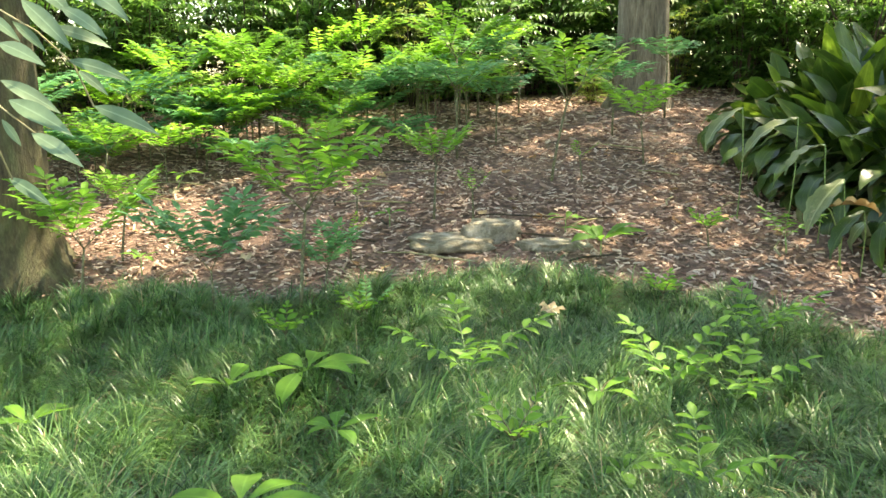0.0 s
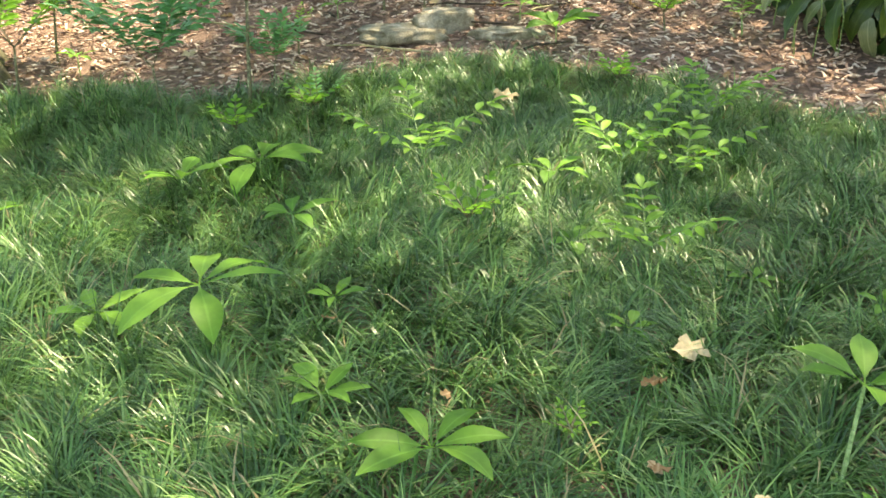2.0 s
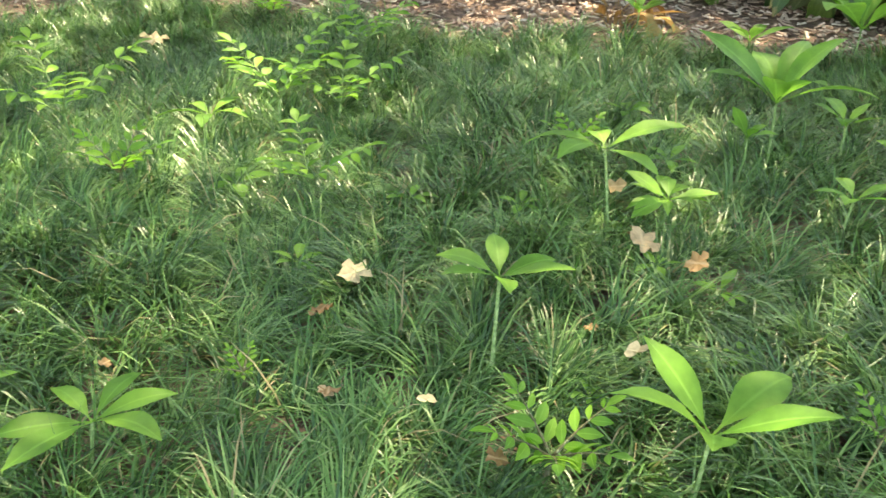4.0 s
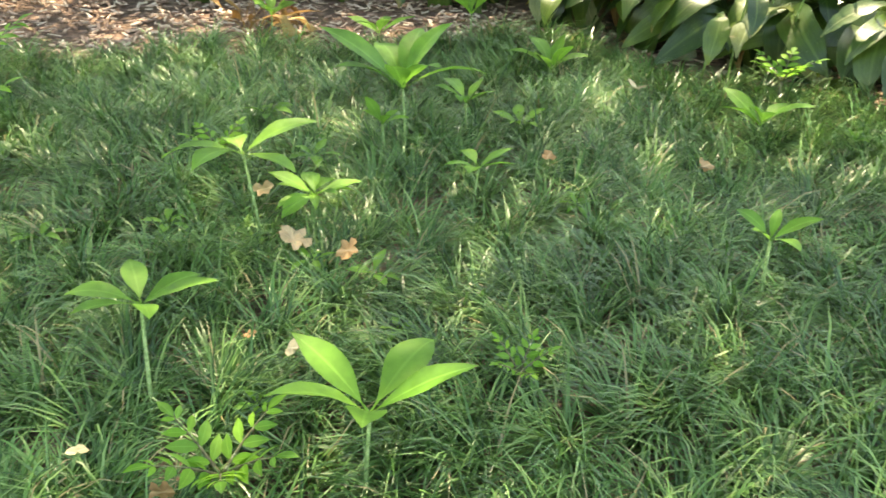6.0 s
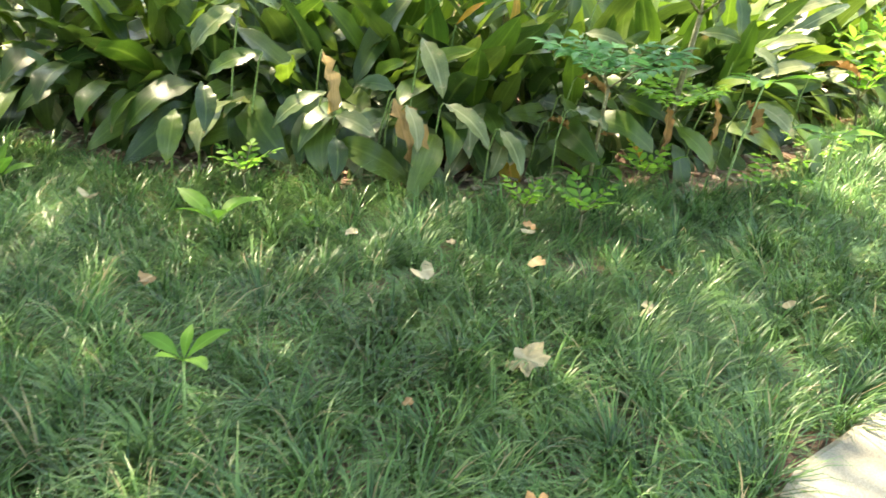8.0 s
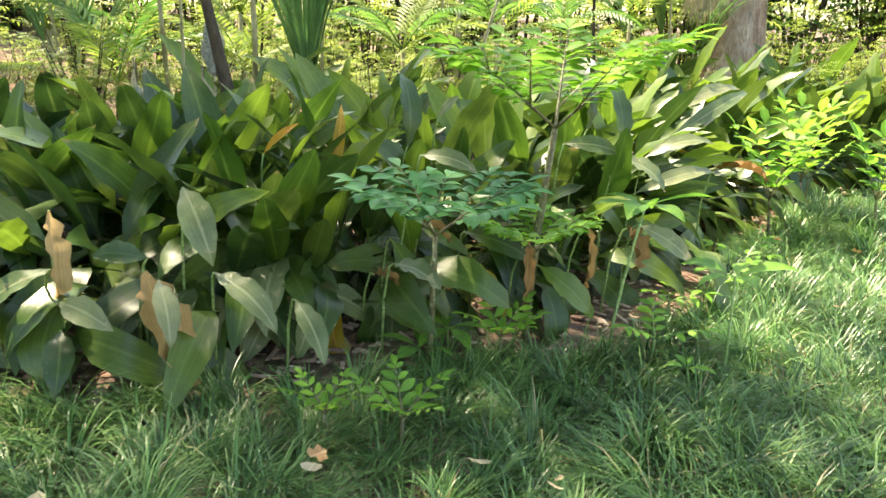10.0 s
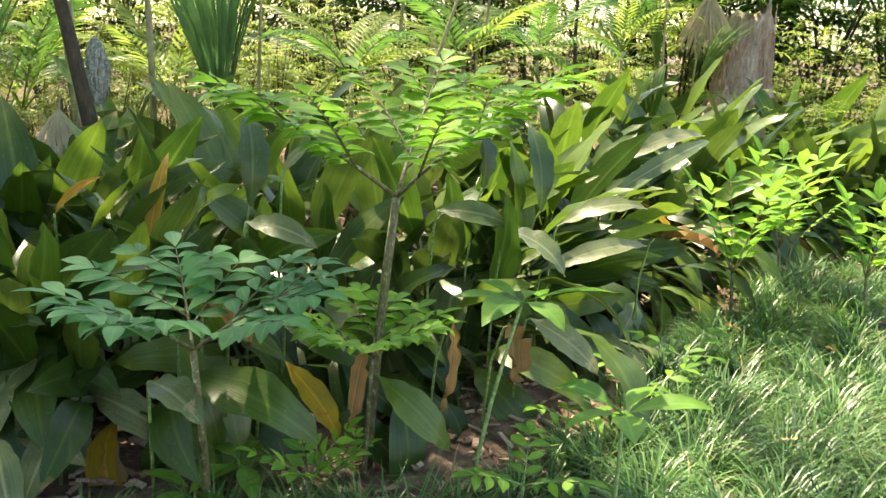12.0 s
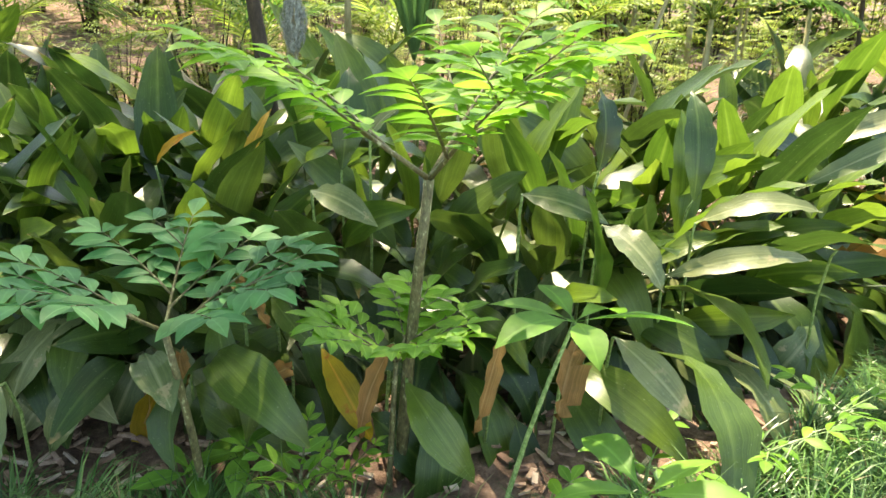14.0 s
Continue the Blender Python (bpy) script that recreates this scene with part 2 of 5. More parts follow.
def leaf_into(shape, m, length, width, bend=0.6, fold=0.25, segs=6, petiole=0.0, wave=0.0, u=None, peak=0.42, twist=0.0, ragged=0.0, blunt=0.95):
    """A blade along +y of m's frame, face up (+z), arching down by bend radians over its length, folded along the midrib."""
    vs, uv, fs = [], [], []
    y = z = 0.0
    total = petiole + length
    n = segs + (2 if petiole else 0)
    prev = 0.0
    for i in range(n + 1):
        if petiole:
            s = (i / 2) * petiole if i <= 2 else petiole + length * (i - 2) / segs
        else:
            s = length * i / segs
        q = s / total
        a = -bend * (prev + (q - prev) / 2) ** 1.5 * 1.6
        step = (q - prev) * total
        y, z, prev = y + step * math.cos(a), z + step * math.sin(a), q
        b = max(0.0, (s - petiole) / length)
        w = width / 2 * (math.sin(math.pi * b ** (math.log(0.5) / math.log(peak))) ** blunt * (1 - 0.18 * b) if 0 < b < 1 else 0.0)
        w = max(w, 0.03 * width) if (b < 1) else 0.004 * width
        if ragged and 0 < b < 1:
            w *= 1 + ragged * math.sin(i * 2.7)
        up = fold * w
        wv = wave * width * math.sin(i * 1.9)
        c, sn = math.cos(twist * q), math.sin(twist * q)
        for side in (-1, 0, 1):
            lx, lz = side * w, (up + wv * side if side else 0.0)
            vs.append(m @ Vector((lx * c - lz * sn, y - lz * math.sin(a), z + lz * math.cos(a) * c + lx * sn)))
            uv.append(((side + 1) / 2 if u is None else u, q))
    for i in range(n):
        k = 3 * i
        fs += [(k, k + 1, k + 4, k + 3), (k + 1, k + 2, k + 5, k + 4)]
    shape.add(vs, fs, uv)


def tube_into(shape, points, radii, sides=7, u=0.5, rough=0.0, cap=True):
    """A round limb through the points, with its radius at each."""
    pts = [Vector(p) for p in points]
    vs, uv, fs = [], [], []
    ref = Vector((1, 0, 0.03)).normalized()
    for i, p in enumerate(pts):
        d = (pts[min(i + 1, len(pts) - 1)] - pts[max(i - 1, 0)]).normalized()
        if abs(d.dot(ref)) > 0.95:
            ref = Vector((0, 1, 0.05)).normalized()
        e1 = (ref - d * ref.dot(d)).normalized()
        e2 = d.cross(e1)
        for j in range(sides):
            a = 2 * math.pi * j / sides
            r = radii[i] * (1 + rough * noise.noise((p.x * 3 + math.cos(a) * 2.2, p.y * 3 + math.sin(a) * 2.2, p.z * 1.3)))
            vs.append(p + e1 * (r * math.cos(a)) + e2 * (r * math.sin(a)))
            uv.append((u, i / max(1, len(pts) - 1)))
    for i in range(len(pts) - 1):
        for j in range(sides):
            a, b = i * sides + j, i * sides + (j + 1) % sides
            fs.append((a, b, b + sides, a + sides))
    if cap:
        fs += [tuple(range(sides - 1, -1, -1)), tuple(range((len(pts) - 1) * sides, len(pts) * sides))]
    shape.add(vs, fs, uv)


def part(name, mesh, parent, m=None, label=""):
    ob = new(name, mesh)
    ob.parent = parent
    if m is not None:
        ob.matrix_basis = m
    if label:
        ob["label"] = label
    return ob


def thing(name, x, y, label, category, group="", z=None, turn=0.0, mesh=None, kind=""):
    ob = new(name, mesh)
    ob.matrix_basis = pose(x, y, ground_z(x, y) if z is None else z, 0, 0, turn)
    return tagged(ob, label, category, group, kind)


def frame_of(p, direction, up=(0, 0, 1)):
    """The pose at p whose +y runs along direction and whose +z is as near to up as it can be."""
    y = Vector(direction).normalized()
    x = y.cross(Vector(up))
    x = x.normalized() if x.length > 1e-4 else Vector((1, 0, 0))
    z = x.cross(y)
    m = Matrix((x, y, z)).transposed().to_4x4()
    m.translation = Vector(p)
    return m


rng = random.Random(7)


def curve_at(points, s):
    """The point at the fraction s of a line of points, and its direction."""
    n = len(points) - 1
    i = min(int(s * n), n - 1)
    a, b = Vector(points[i]), Vector(points[i + 1])
    return a.lerp(b, s * n - i), (b - a).normalized()


# ---- the ground ----
BED = [(-7.0, 5.2), (-3.2, 5.63), (-2.7, 5.84), (-2.0, 5.7), (-1.3, 5.42), (-0.75, 5.6), (0.07, 5.7), (0.7, 5.84), (1.26, 5.56),
       (1.75, 5.2), (2.12, 4.73), (2.5, 4.36), (3.38, 3.5), (3.98, 3.0), (4.45, 2.45), (4.45, 0.8), (4.62, 0.05), (4.88, -0.45),
       (5.25, -1.2), (5.9, -1.74), (6.73, -2.05), (7.7, -2.5), (8.2, -3.0), (8.3, -3.5), (7.9, -3.34), (5.5, -2.64), (3.5, -1.66),
       (2.9, -1.19), (2.3, -0.92), (1.0, -0.05), (0.0, 0.54), (-1.5, 1.08), (-7.0, 2.52)]
PATH_EDGE = [(-40.0, 9.0), (-7.0, 2.5), (-1.5, 1.05), (0.0, 0.5), (1.0, -0.1), (2.3, -0.97), (2.9, -1.24), (3.5, -1.71), (5.5, -2.7), (7.9, -3.4),
             (8.9, -3.95), (10.0, -5.0), (14.0, -8.6), (40.0, -30.0)]


def inside(poly, x, y):
    hit = False
    for i in range(len(poly)):
        (x1, y1), (x2, y2) = poly[i - 1], poly[i]
        if (y1 > y) != (y2 > y) and x < (x2 - x1) * (y - y1) / (y2 - y1) + x1:
            hit = not hit
    return hit


def inside_many(poly, xs, ys):
    hit = np.zeros(len(xs), dtype=bool)
    for i in range(len(poly)):
        (x1, y1), (x2, y2) = poly[i - 1], poly[i]
        if y1 == y2:
            continue
        c = ((y1 > ys) != (y2 > ys)) & (xs < (x2 - x1) * (ys - y1) / (y2 - y1) + x1)
        hit ^= c
    return hit


def ground_many(xs, ys):
    u = ys - 5.2
    h = 0.1 * (u + np.sqrt(u * u + 0.3))
    return 0.045 * np.clip(xs, -3, 9) - 0.09 + 1.35 * np.tanh(h / 1.35)


axis = [-900, -300, -120, -60, -35, -22] + [x * 0.5 for x in range(-28, 41)] + [23, 30, 45, 80, 200, 500, 900]
gs = Shape()
gs.v = [(x, y, ground_z(x, y) + (0.03 * noise.noise((x * 0.9, y * 0.9, 0)) if abs(x) < 21 and abs(y) < 21 else 0)) for y in axis for x in axis]
gs.uv = [(v[0], v[1]) for v in gs.v]
na = len(axis)
gs.f = [(j * na + i, j * na + i + 1, (j + 1) * na + i + 1, (j + 1) * na + i) for j in range(na - 1) for i in range(na - 1)]
tagged(new("ground", gs.mesh("ground", SOIL)), "reddish brown soil covered with bark mulch", "ground", kind="structure")

# the concrete path along the bed
ps = Shape()
PV = []
for i in range(len(PATH_EDGE) - 1):
    (x1, y1), (x2, y2) = PATH_EDGE[i], PATH_EDGE[i + 1]
    steps = max(1, int(math.hypot(x2 - x1, y2 - y1) / 0.25)) if abs(x1) < 12 and abs(x2) < 15 else 4
    PV += [(x1 + (x2 - x1) * k / steps, y1 + (y2 - y1) * k / steps) for k in range(steps)]
PV.append(PATH_EDGE[-1])
for x, y in PV:
    j = 0.025 * noise.noise((x * 2.1, y * 2.1, 3))
    g, far = ground_z(x, y), ground_z(x, y - 1.9)
    ps.v += [(x, y + j, g - 0.12), (x, y + j, g + 0.035), (x, y + j - 0.03, g + 0.05), (x - 0.35, y - 1.9, far + 0.05), (x - 0.35, y - 1.9, far - 0.12)]
ps.uv = [(v[0], v[1]) for v in ps.v]
for i in range(len(PV) - 1):
    for k in range(4):
        a, b = i * 5 + k, (i + 1) * 5 + k
        ps.f.append((a, a + 1, b + 1, b))
tagged(new("pavement", ps.mesh("pavement", PAVING, False)), "pale worn concrete garden path", "path", kind="structure")


# ---- mondo grass: arching blades in tufts ----
def blades(name, poly, box, tufts, per, length, width, seed, label):
    r = np.random.default_rng(seed)
    gap = math.sqrt((box[2] - box[0]) * (box[3] - box[1]) / tufts)
    gx, gy = np.meshgrid(np.arange(box[0], box[2], gap), np.arange(box[1], box[3], gap))
    xs, ys = gx.ravel() + r.uniform(-0.6, 0.6, gx.size) * gap, gy.ravel() + r.uniform(-0.6, 0.6, gx.size) * gap
    ok = inside_many(poly, xs, ys)
    xs, ys = xs[ok], ys[ok]
    n = len(xs) * per
    cx, cy = np.repeat(xs, per), np.repeat(ys, per)
    # neighbouring tufts lean the same way, so that the turf swirls
    flow = 2.6 * np.sin(cx * 1.7 + 1.3 * np.sin(cy * 1.9)) + 2.0 * np.cos(cy * 2.3 + cx * 0.8) + np.repeat(r.uniform(-1.0, 1.0, len(xs)), per)
    ang = np.where(r.uniform(0, 1, n) < 0.45, r.uniform(0, 6.283, n), flow + r.normal(0, 0.7, n))
    ln = length * r.uniform(0.55, 1.2, n) * np.repeat(r.uniform(0.7, 1.15, len(xs)), per)
    lean = r.uniform(0.1, 0.85, n)
    droop = r.uniform(0.9, 2.0, n)
    px, py = cx + 0.012 * np.cos(ang) + r.normal(0, 0.017, n), cy + 0.012 * np.sin(ang) + r.normal(0, 0.017, n)
    pz = ground_many(px, py) - 0.01 + 0.035 * np.sin(cx * 3.1 + 1) * np.sin(cy * 2.7)
    w = width * r.uniform(0.6, 1.25, n)
    tone = np.clip(np.repeat(r.uniform(0, 0.6, len(xs)), per) + r.normal(0.13, 0.33, n), 0.01, 0.93)
    tone = np.where(r.uniform(0, 1, n) < 0.03, 0.99, tone)
    S = 3
    V = np.zeros((n, 2 * S + 1, 3), dtype=np.float32)
    U = np.zeros((n, 2 * S + 1, 2), dtype=np.float32)
    d, z = np.zeros(n), np.zeros(n)
    for i in range(S + 1):
        q = i / S
        if i:
            a = lean + droop * ((i - 0.5) / S) ** 1.2
            d, z = d + ln / S * np.sin(a), z + ln / S * np.cos(a)
        half = w / 2 * (1 - 0.75 * q ** 2)
        bx, by = px + d * np.cos(ang), py + d * np.sin(ang)
        sx, sy = -np.sin(ang), np.cos(ang)
        if i < S:
            V[:, 2 * i] = np.stack([bx - sx * half, by - sy * half, pz + z], 1)
            V[:, 2 * i + 1] = np.stack([bx + sx * half, by + sy * half, pz + z], 1)
            U[:, 2 * i] = U[:, 2 * i + 1] = np.stack([tone, np.full(n, q)], 1)
        else:
            V[:, 2 * S] = np.stack([bx, by, pz + z], 1)
            U[:, 2 * S] = np.stack([tone, np.ones(n)], 1)
    quads = np.array([(2 * i, 2 * i + 1, 2 * i + 3, 2 * i + 2) for i in range(S - 1)])
    base = (np.arange(n) * (2 * S + 1))[:, None]
    q = (base[:, :, None] + quads[None]).reshape(n, -1)
    t = base + np.array([[2 * S - 2, 2 * S - 1, 2 * S]])
    loops = np.concatenate([q, t], 1).ravel().astype(np.int32)
    sizes = np.tile(np.array([4] * (S - 1) + [3]), n)
    starts = np.concatenate([[0], np.cumsum(sizes)[:-1]]).astype(np.int32)
    me = bpy.data.meshes.new(name)
    me.vertices.add(n * (2 * S + 1))
    me.vertices.foreach_set("co", V.ravel())
    me.loops.add(len(loops))
    me.loops.foreach_set("vertex_index", loops)
    me.polygons.add(len(sizes))
    me.polygons.foreach_set("loop_start", starts)
    me.update(calc_edges=True)
    lay = me.uv_layers.new(name="UVMap")
    lay.data.foreach_set("uv", U.reshape(-1, 2)[loops].ravel())
    me.polygons.foreach_set("use_smooth", np.ones(len(sizes), dtype=bool))
    me.materials.append(GRASS)
    return tagged(new(name, me), label, "grass", kind="stuff")


blades("mondo_grass", BED, (-5.0, -3.5, 9.3, 5.9), 8600, 92, 0.26, 0.0066, 3, "dense dark green mondo grass covering the bed")

# ---- bark mulch: chips lying on the soil ----
def chips(name, count, box, seed, size):
    r = np.random.default_rng(seed)
    x, y = r.uniform(box[0], box[2], count), r.uniform(box[1], box[3], count)
    ok = ~inside_many(BED, x, y) & (y > np.interp(x, [p[0] for p in PATH_EDGE], [p[1] for p in PATH_EDGE]) + 0.02)
    x, y = x[ok], y[ok]
    s = Shape()
    for px, py in zip(x, y):
        l, w, t = size * r.uniform(0.4, 1.8), size * r.uniform(0.18, 0.5), size * r.uniform(0.04, 0.12)
        m = pose(px, py, ground_z(px, py) + 0.012, r.normal(0, 14), r.normal(0, 14), r.uniform(0, 360))
        k = r.uniform(-0.25, 0.25)
        pts = [(-l / 2, -w / 2, 0), (l / 2, -w * 0.35, 0), (l * 0.45, w / 2, 0), (-l * 0.4, w * 0.4, 0)]
        top = [(a + k * b, b, c + t + 0.25 * w * (1 if i in (0, 2) else 0.4)) for i, (a, b, c) in enumerate(pts)]
        s.add([m @ Vector(p) for p in pts + top], [(4, 5, 6, 7), (0, 1, 5, 4), (1, 2, 6, 5), (2, 3, 7, 6), (3, 0, 4, 7)], [(r.uniform(0.01, 0.99), 0)] * 8)
    return tagged(new(name, s.mesh(name, CHIP, False)), "reddish brown bark chips and leaf litter", "mulch", kind="stuff")


chips("bark_mulch", 26000, (-4.5, 2.5, 5.0, 9.5), 5, 0.05)
chips("leaf_litter", 7000, (-7.0, 9.5, 7.0, 14.0), 6, 0.08)
chips("hedge_litter", 9000, (4.0, -4.0, 10.0, 2.6), 9, 0.05)

# ---- cast iron plant hedge ----
def hedge_leaf(name, material, petiole, length, width, bend, fold, wave, twist, ragged=0.0):
    s = Shape()
    leaf_into(s, Matrix.Identity(4), length, width, bend, fold, 8, petiole, wave, peak=0.47, twist=twist, ragged=ragged, blunt=0.72)
    return s.mesh(name, material)


UPRIGHT = [hedge_leaf("leaf", ASPID, 0.38, 0.49, 0.150, 0.35, 0.3, 0.044, 0.3), hedge_leaf("leaf", ASPID, 0.42, 0.45, 0.136, 0.6, 0.3, 0.066, -0.5),
           hedge_leaf("leaf", ASPID, 0.34, 0.51, 0.161, 0.8, 0.22, 0.044, 0.6)]
ARCHING = [hedge_leaf("leaf", ASPID, 0.48, 0.41, 0.150, 1.5, 0.2, 0.066, 0.4), hedge_leaf("leaf", ASPID, 0.50, 0.39, 0.161, 1.9, 0.18, 0.066, -0.5),
           hedge_leaf("leaf", ASPID, 0.44, 0.45, 0.150, 1.3, 0.25, 0.044, -0.3)]
DROOPING = [hedge_leaf("leaf", ASPID, 0.50, 0.33, 0.150, 2.5, 0.15, 0.066, 0.3), hedge_leaf("leaf", ASPID, 0.48, 0.35, 0.140, 2.9, 0.2, 0.044, -0.3)]
# upright blades whose lighter green stands for light from above
LIT_UPRIGHT = [hedge_leaf("leaf", ASPID_LIT, 0.40, 0.47, 0.150, 0.3, 0.3, 0.044, 0.4), hedge_leaf("leaf", ASPID_LIT, 0.44, 0.43, 0.131, 0.7, 0.3, 0.066, -0.6)]
PALE = [hedge_leaf("leaf", ASPID_PALE, 0.50, 0.35, 0.150, 2.4, 0.12, 0.066, 0.3, 0.08), hedge_leaf("leaf", ASPID_PALE, 0.46, 0.37, 0.150, 1.6, 0.12, 0.066, -0.4, 0.08)]
YELLOW = [hedge_leaf("leaf", ASPID_YELLOW, 0.28, 0.46, 0.12, 1.2, 0.3, 0.05, 0.5), hedge_leaf("leaf", ASPID_YELLOW, 0.28, 0.42, 0.11, 2.6, 0.3, 0.05, -0.5)]
DRY = [hedge_leaf("leaf", ASPID_DRY, 0.26, 0.38, 0.1, 2.9, 0.7, 0.09, 0.9, 0.15), hedge_leaf("leaf", ASPID_DRY, 0.24, 0.36, 0.085, 3.2, 0.9, 0.1, -1.1, 0.2)]


def cast_iron_plant(x, y, out, count, size, far=0.0, lean=0.0):
    """One clump; out: the compass angle (degrees, from +x) of its open side."""
    ob = thing("cast_iron_plant", x, y, "clump of broad dark green cast iron plant leaves in the hedge", "hedge plant", "cast iron plant hedge")
    for k in range(count):
        f = k / count
        pick = rng.random()
        yaw = out + rng.gauss(0, 62 if f < 0.6 else 115)
        if f < 0.1:
            me, tilt = rng.choice(DROOPING), rng.uniform(14, 34)
        elif f < 0.55:
            me, tilt = rng.choice(ARCHING), rng.uniform(8, 34)
        else:
            me, tilt = rng.choice(UPRIGHT + LIT_UPRIGHT), rng.uniform(2, 22)
        if pick < 0.05:
            me, tilt = rng.choice(DRY), rng.uniform(15, 40)
        elif pick < 0.07:
            me, tilt = rng.choice(YELLOW), rng.uniform(10, 40)
        elif pick < 0.2:
            me, tilt = rng.choice(PALE), rng.uniform(12, 32)
        if x > 5.75 and y < 0 and f < 0.62:
            # the sunny end sprawls towards the path
            yaw = -112 + rng.gauss(0, 34)
            tilt += rng.uniform(12, 38)
        tilt += lean
        s = size * rng.uniform(0.8, 1.15)
        a = radians(yaw)
        m = Matrix.Translation((rng.uniform(0.0, 0.1) * math.cos(a), rng.uniform(0, 0.1) * math.sin(a), -0.01)) @ \
            pose(0, 0, 0, 0, 0, yaw - 90) @ pose(0, 0, 0, 90 - tilt, rng.gauss(0, 24), 0) @ Matrix.Scale(s, 4)
        part("leaf", me, ob, m)
    return ob


HEDGE = [(3.3, 8.6), (3.3, 7.4), (3.35, 6.5), (3.55, 5.7), (4.1, 5.05), (4.75, 4.4), (5.1, 3.5), (5.0, 2.6), (4.9, 1.7), (4.88, 0.9),
         (5.05, 0.35), (5.3, 0.0), (5.75, -0.55), (6.3, -1.2), (6.95, -1.6), (7.7, -1.95), (8.3, -2.45), (8.8, -3.1), (9.3, -3.8), (10.0, -4.5)]


def hedge_row(offset, spacing, count, size, skip=0.0, lean=0.0, from_x=-99.0):
    run = 0.0
    for i in range(len(HEDGE) - 1):
        a, b = Vector((*HEDGE[i], 0)), Vector((*HEDGE[i + 1], 0))
        d = (b - a).normalized()
        back = Vector((-d.y, d.x, 0))
        L = (b - a).length
        while run < L:
            p = a + d * run + back * (offset + rng.uniform(-0.08, 0.08))
            out = math.degrees(math.atan2(-back.y, -back.x))
            if rng.random() >= skip and HEDGE[i][0] >= from_x and (from_x < 0 or HEDGE[i][1] < 0.5):
                cast_iron_plant(p.x, p.y, out, int(count * (2.2 if p.y > 4.9 else 1.3)), size * ((1.0 if offset < 0.3 else 1.15 if offset < 0.6 else 1.45) if p.y > 4.9 else 1.14 if p.y > 0.5 or p.x > 6.2 else 1.04), lean=lean)
            run += spacing * rng.uniform(0.85, 1.15)
        run -= L


hedge_row(0.16, 0.34, 5, 1.02, lean=3)
hedge_row(0.42, 0.31, 17, 1.05, lean=4)
hedge_row(0.85, 0.38, 15, 1.1)
hedge_row(1.35, 0.46, 13, 1.14)
hedge_row(2.0, 0.7, 8, 1.15)
hedge_row(2.6, 0.8, 6, 1.2, from_x=5.2)
hedge_row(3.3, 1.0, 5, 1.2, from_x=6.0)


def single_leaf(base, tip, width, material, label):
    """One marked leaf at the hedge's face: a stalk up from the soil and a blade from base to tip."""
    b, t = Vector(base), Vector(tip)
    run = t - b
    flat = Vector((run.x, run.y, 0))
    foot = Vector((b.x + 0.12, b.y + 0.1, ground_z(b.x + 0.12, b.y + 0.1)))
    ob = thing("cast_iron_plant", foot.x, foot.y, label, "hedge plant", "cast iron plant hedge")
    s1 = Shape()
    rise = b - foot
    top = rise - run * 0.25
    pts = [Vector((0, 0, -0.03)), top * 0.5 + Vector((0.03, 0.02, 0.06)), top * 0.85 + Vector((0.01, 0.01, 0.05)), top]
    tube_into(s1, pts, [0.006, 0.0055, 0.005, 0.0045], 6)
    part("leaf_stalk", s1.mesh("leaf_stalk", GREEN_STEM), ob)
    dry = material == ASPID_DRY
    s2 = Shape()
    leaf_into(s2, Matrix.Identity(4), run.length * 1.3, width * (0.85 if dry else 0.8), 0.7, 1.0 if dry else 0.3, 14, 0, 0.2 if dry else 0.06, peak=0.5, twist=0.9 if dry else rng.uniform(-0.5, 0.5), ragged=0.2 if dry else 0.04)
    m = frame_of(rise - run * 0.25, run + Vector((0, 0, 0.12)), (-0.55 + rng.uniform(-0.3, 0.3), -0.35 + rng.uniform(-0.3, 0.3), 0.75))
    part("leaf", s2.mesh("leaf", material), ob, m)
    return ob


for bx, by, bz, tx, ty, tz, w in [
    (5.24, -0.32, 0.56, 5.13, -0.47, 0.29, 0.15),
    (5.41, -0.64, 0.6, 5.35, -0.87, 0.46, 0.14),
    (5.37, -0.96, 0.46, 5.29, -1.13, 0.26, 0.16),
    (6.67, -1.34, 0.93, 6.69, -1.34, 1.28, 0.17),
    (6.24, -1.13, 1.06, 6.25, -1.18, 1.28, 0.16),
    (5.97, -0.24, 1, 6, -0.29, 1.31, 0.18),
    (5.38, -0.43, 0.61, 5.3, -0.56, 0.48, 0.09),
    (4.4, 0.71, 0.41, 4.29, 0.65, 0.25, 0.14),
    (4.45, 1.16, 0.77, 4.32, 1.3, 0.62, 0.14),
    (4.22, 1.46, 0.48, 4.1, 1.42, 0.29, 0.16),
    (4.32, 1.36, 0.61, 4.21, 1.27, 0.43, 0.14),
    (4.61, 0.52, 0.66, 4.52, 0.63, 0.6, 0.12),
    (2.81, 5.42, 0.55, 2.59, 5.31, 0.32, 0.18),
]:
    single_leaf((bx, by, bz), (tx, ty, tz), w, ASPID, "cast iron plant with a broad dark green leaf")
for bx, by, bz, tx, ty, tz, w in [
    (2.98, 5.4, 0.47, 2.89, 5.29, 0.22, 0.17),
]:
    single_leaf((bx, by, bz), (tx, ty, tz), w, ASPID, "cast iron plant with a broad dark green leaf")
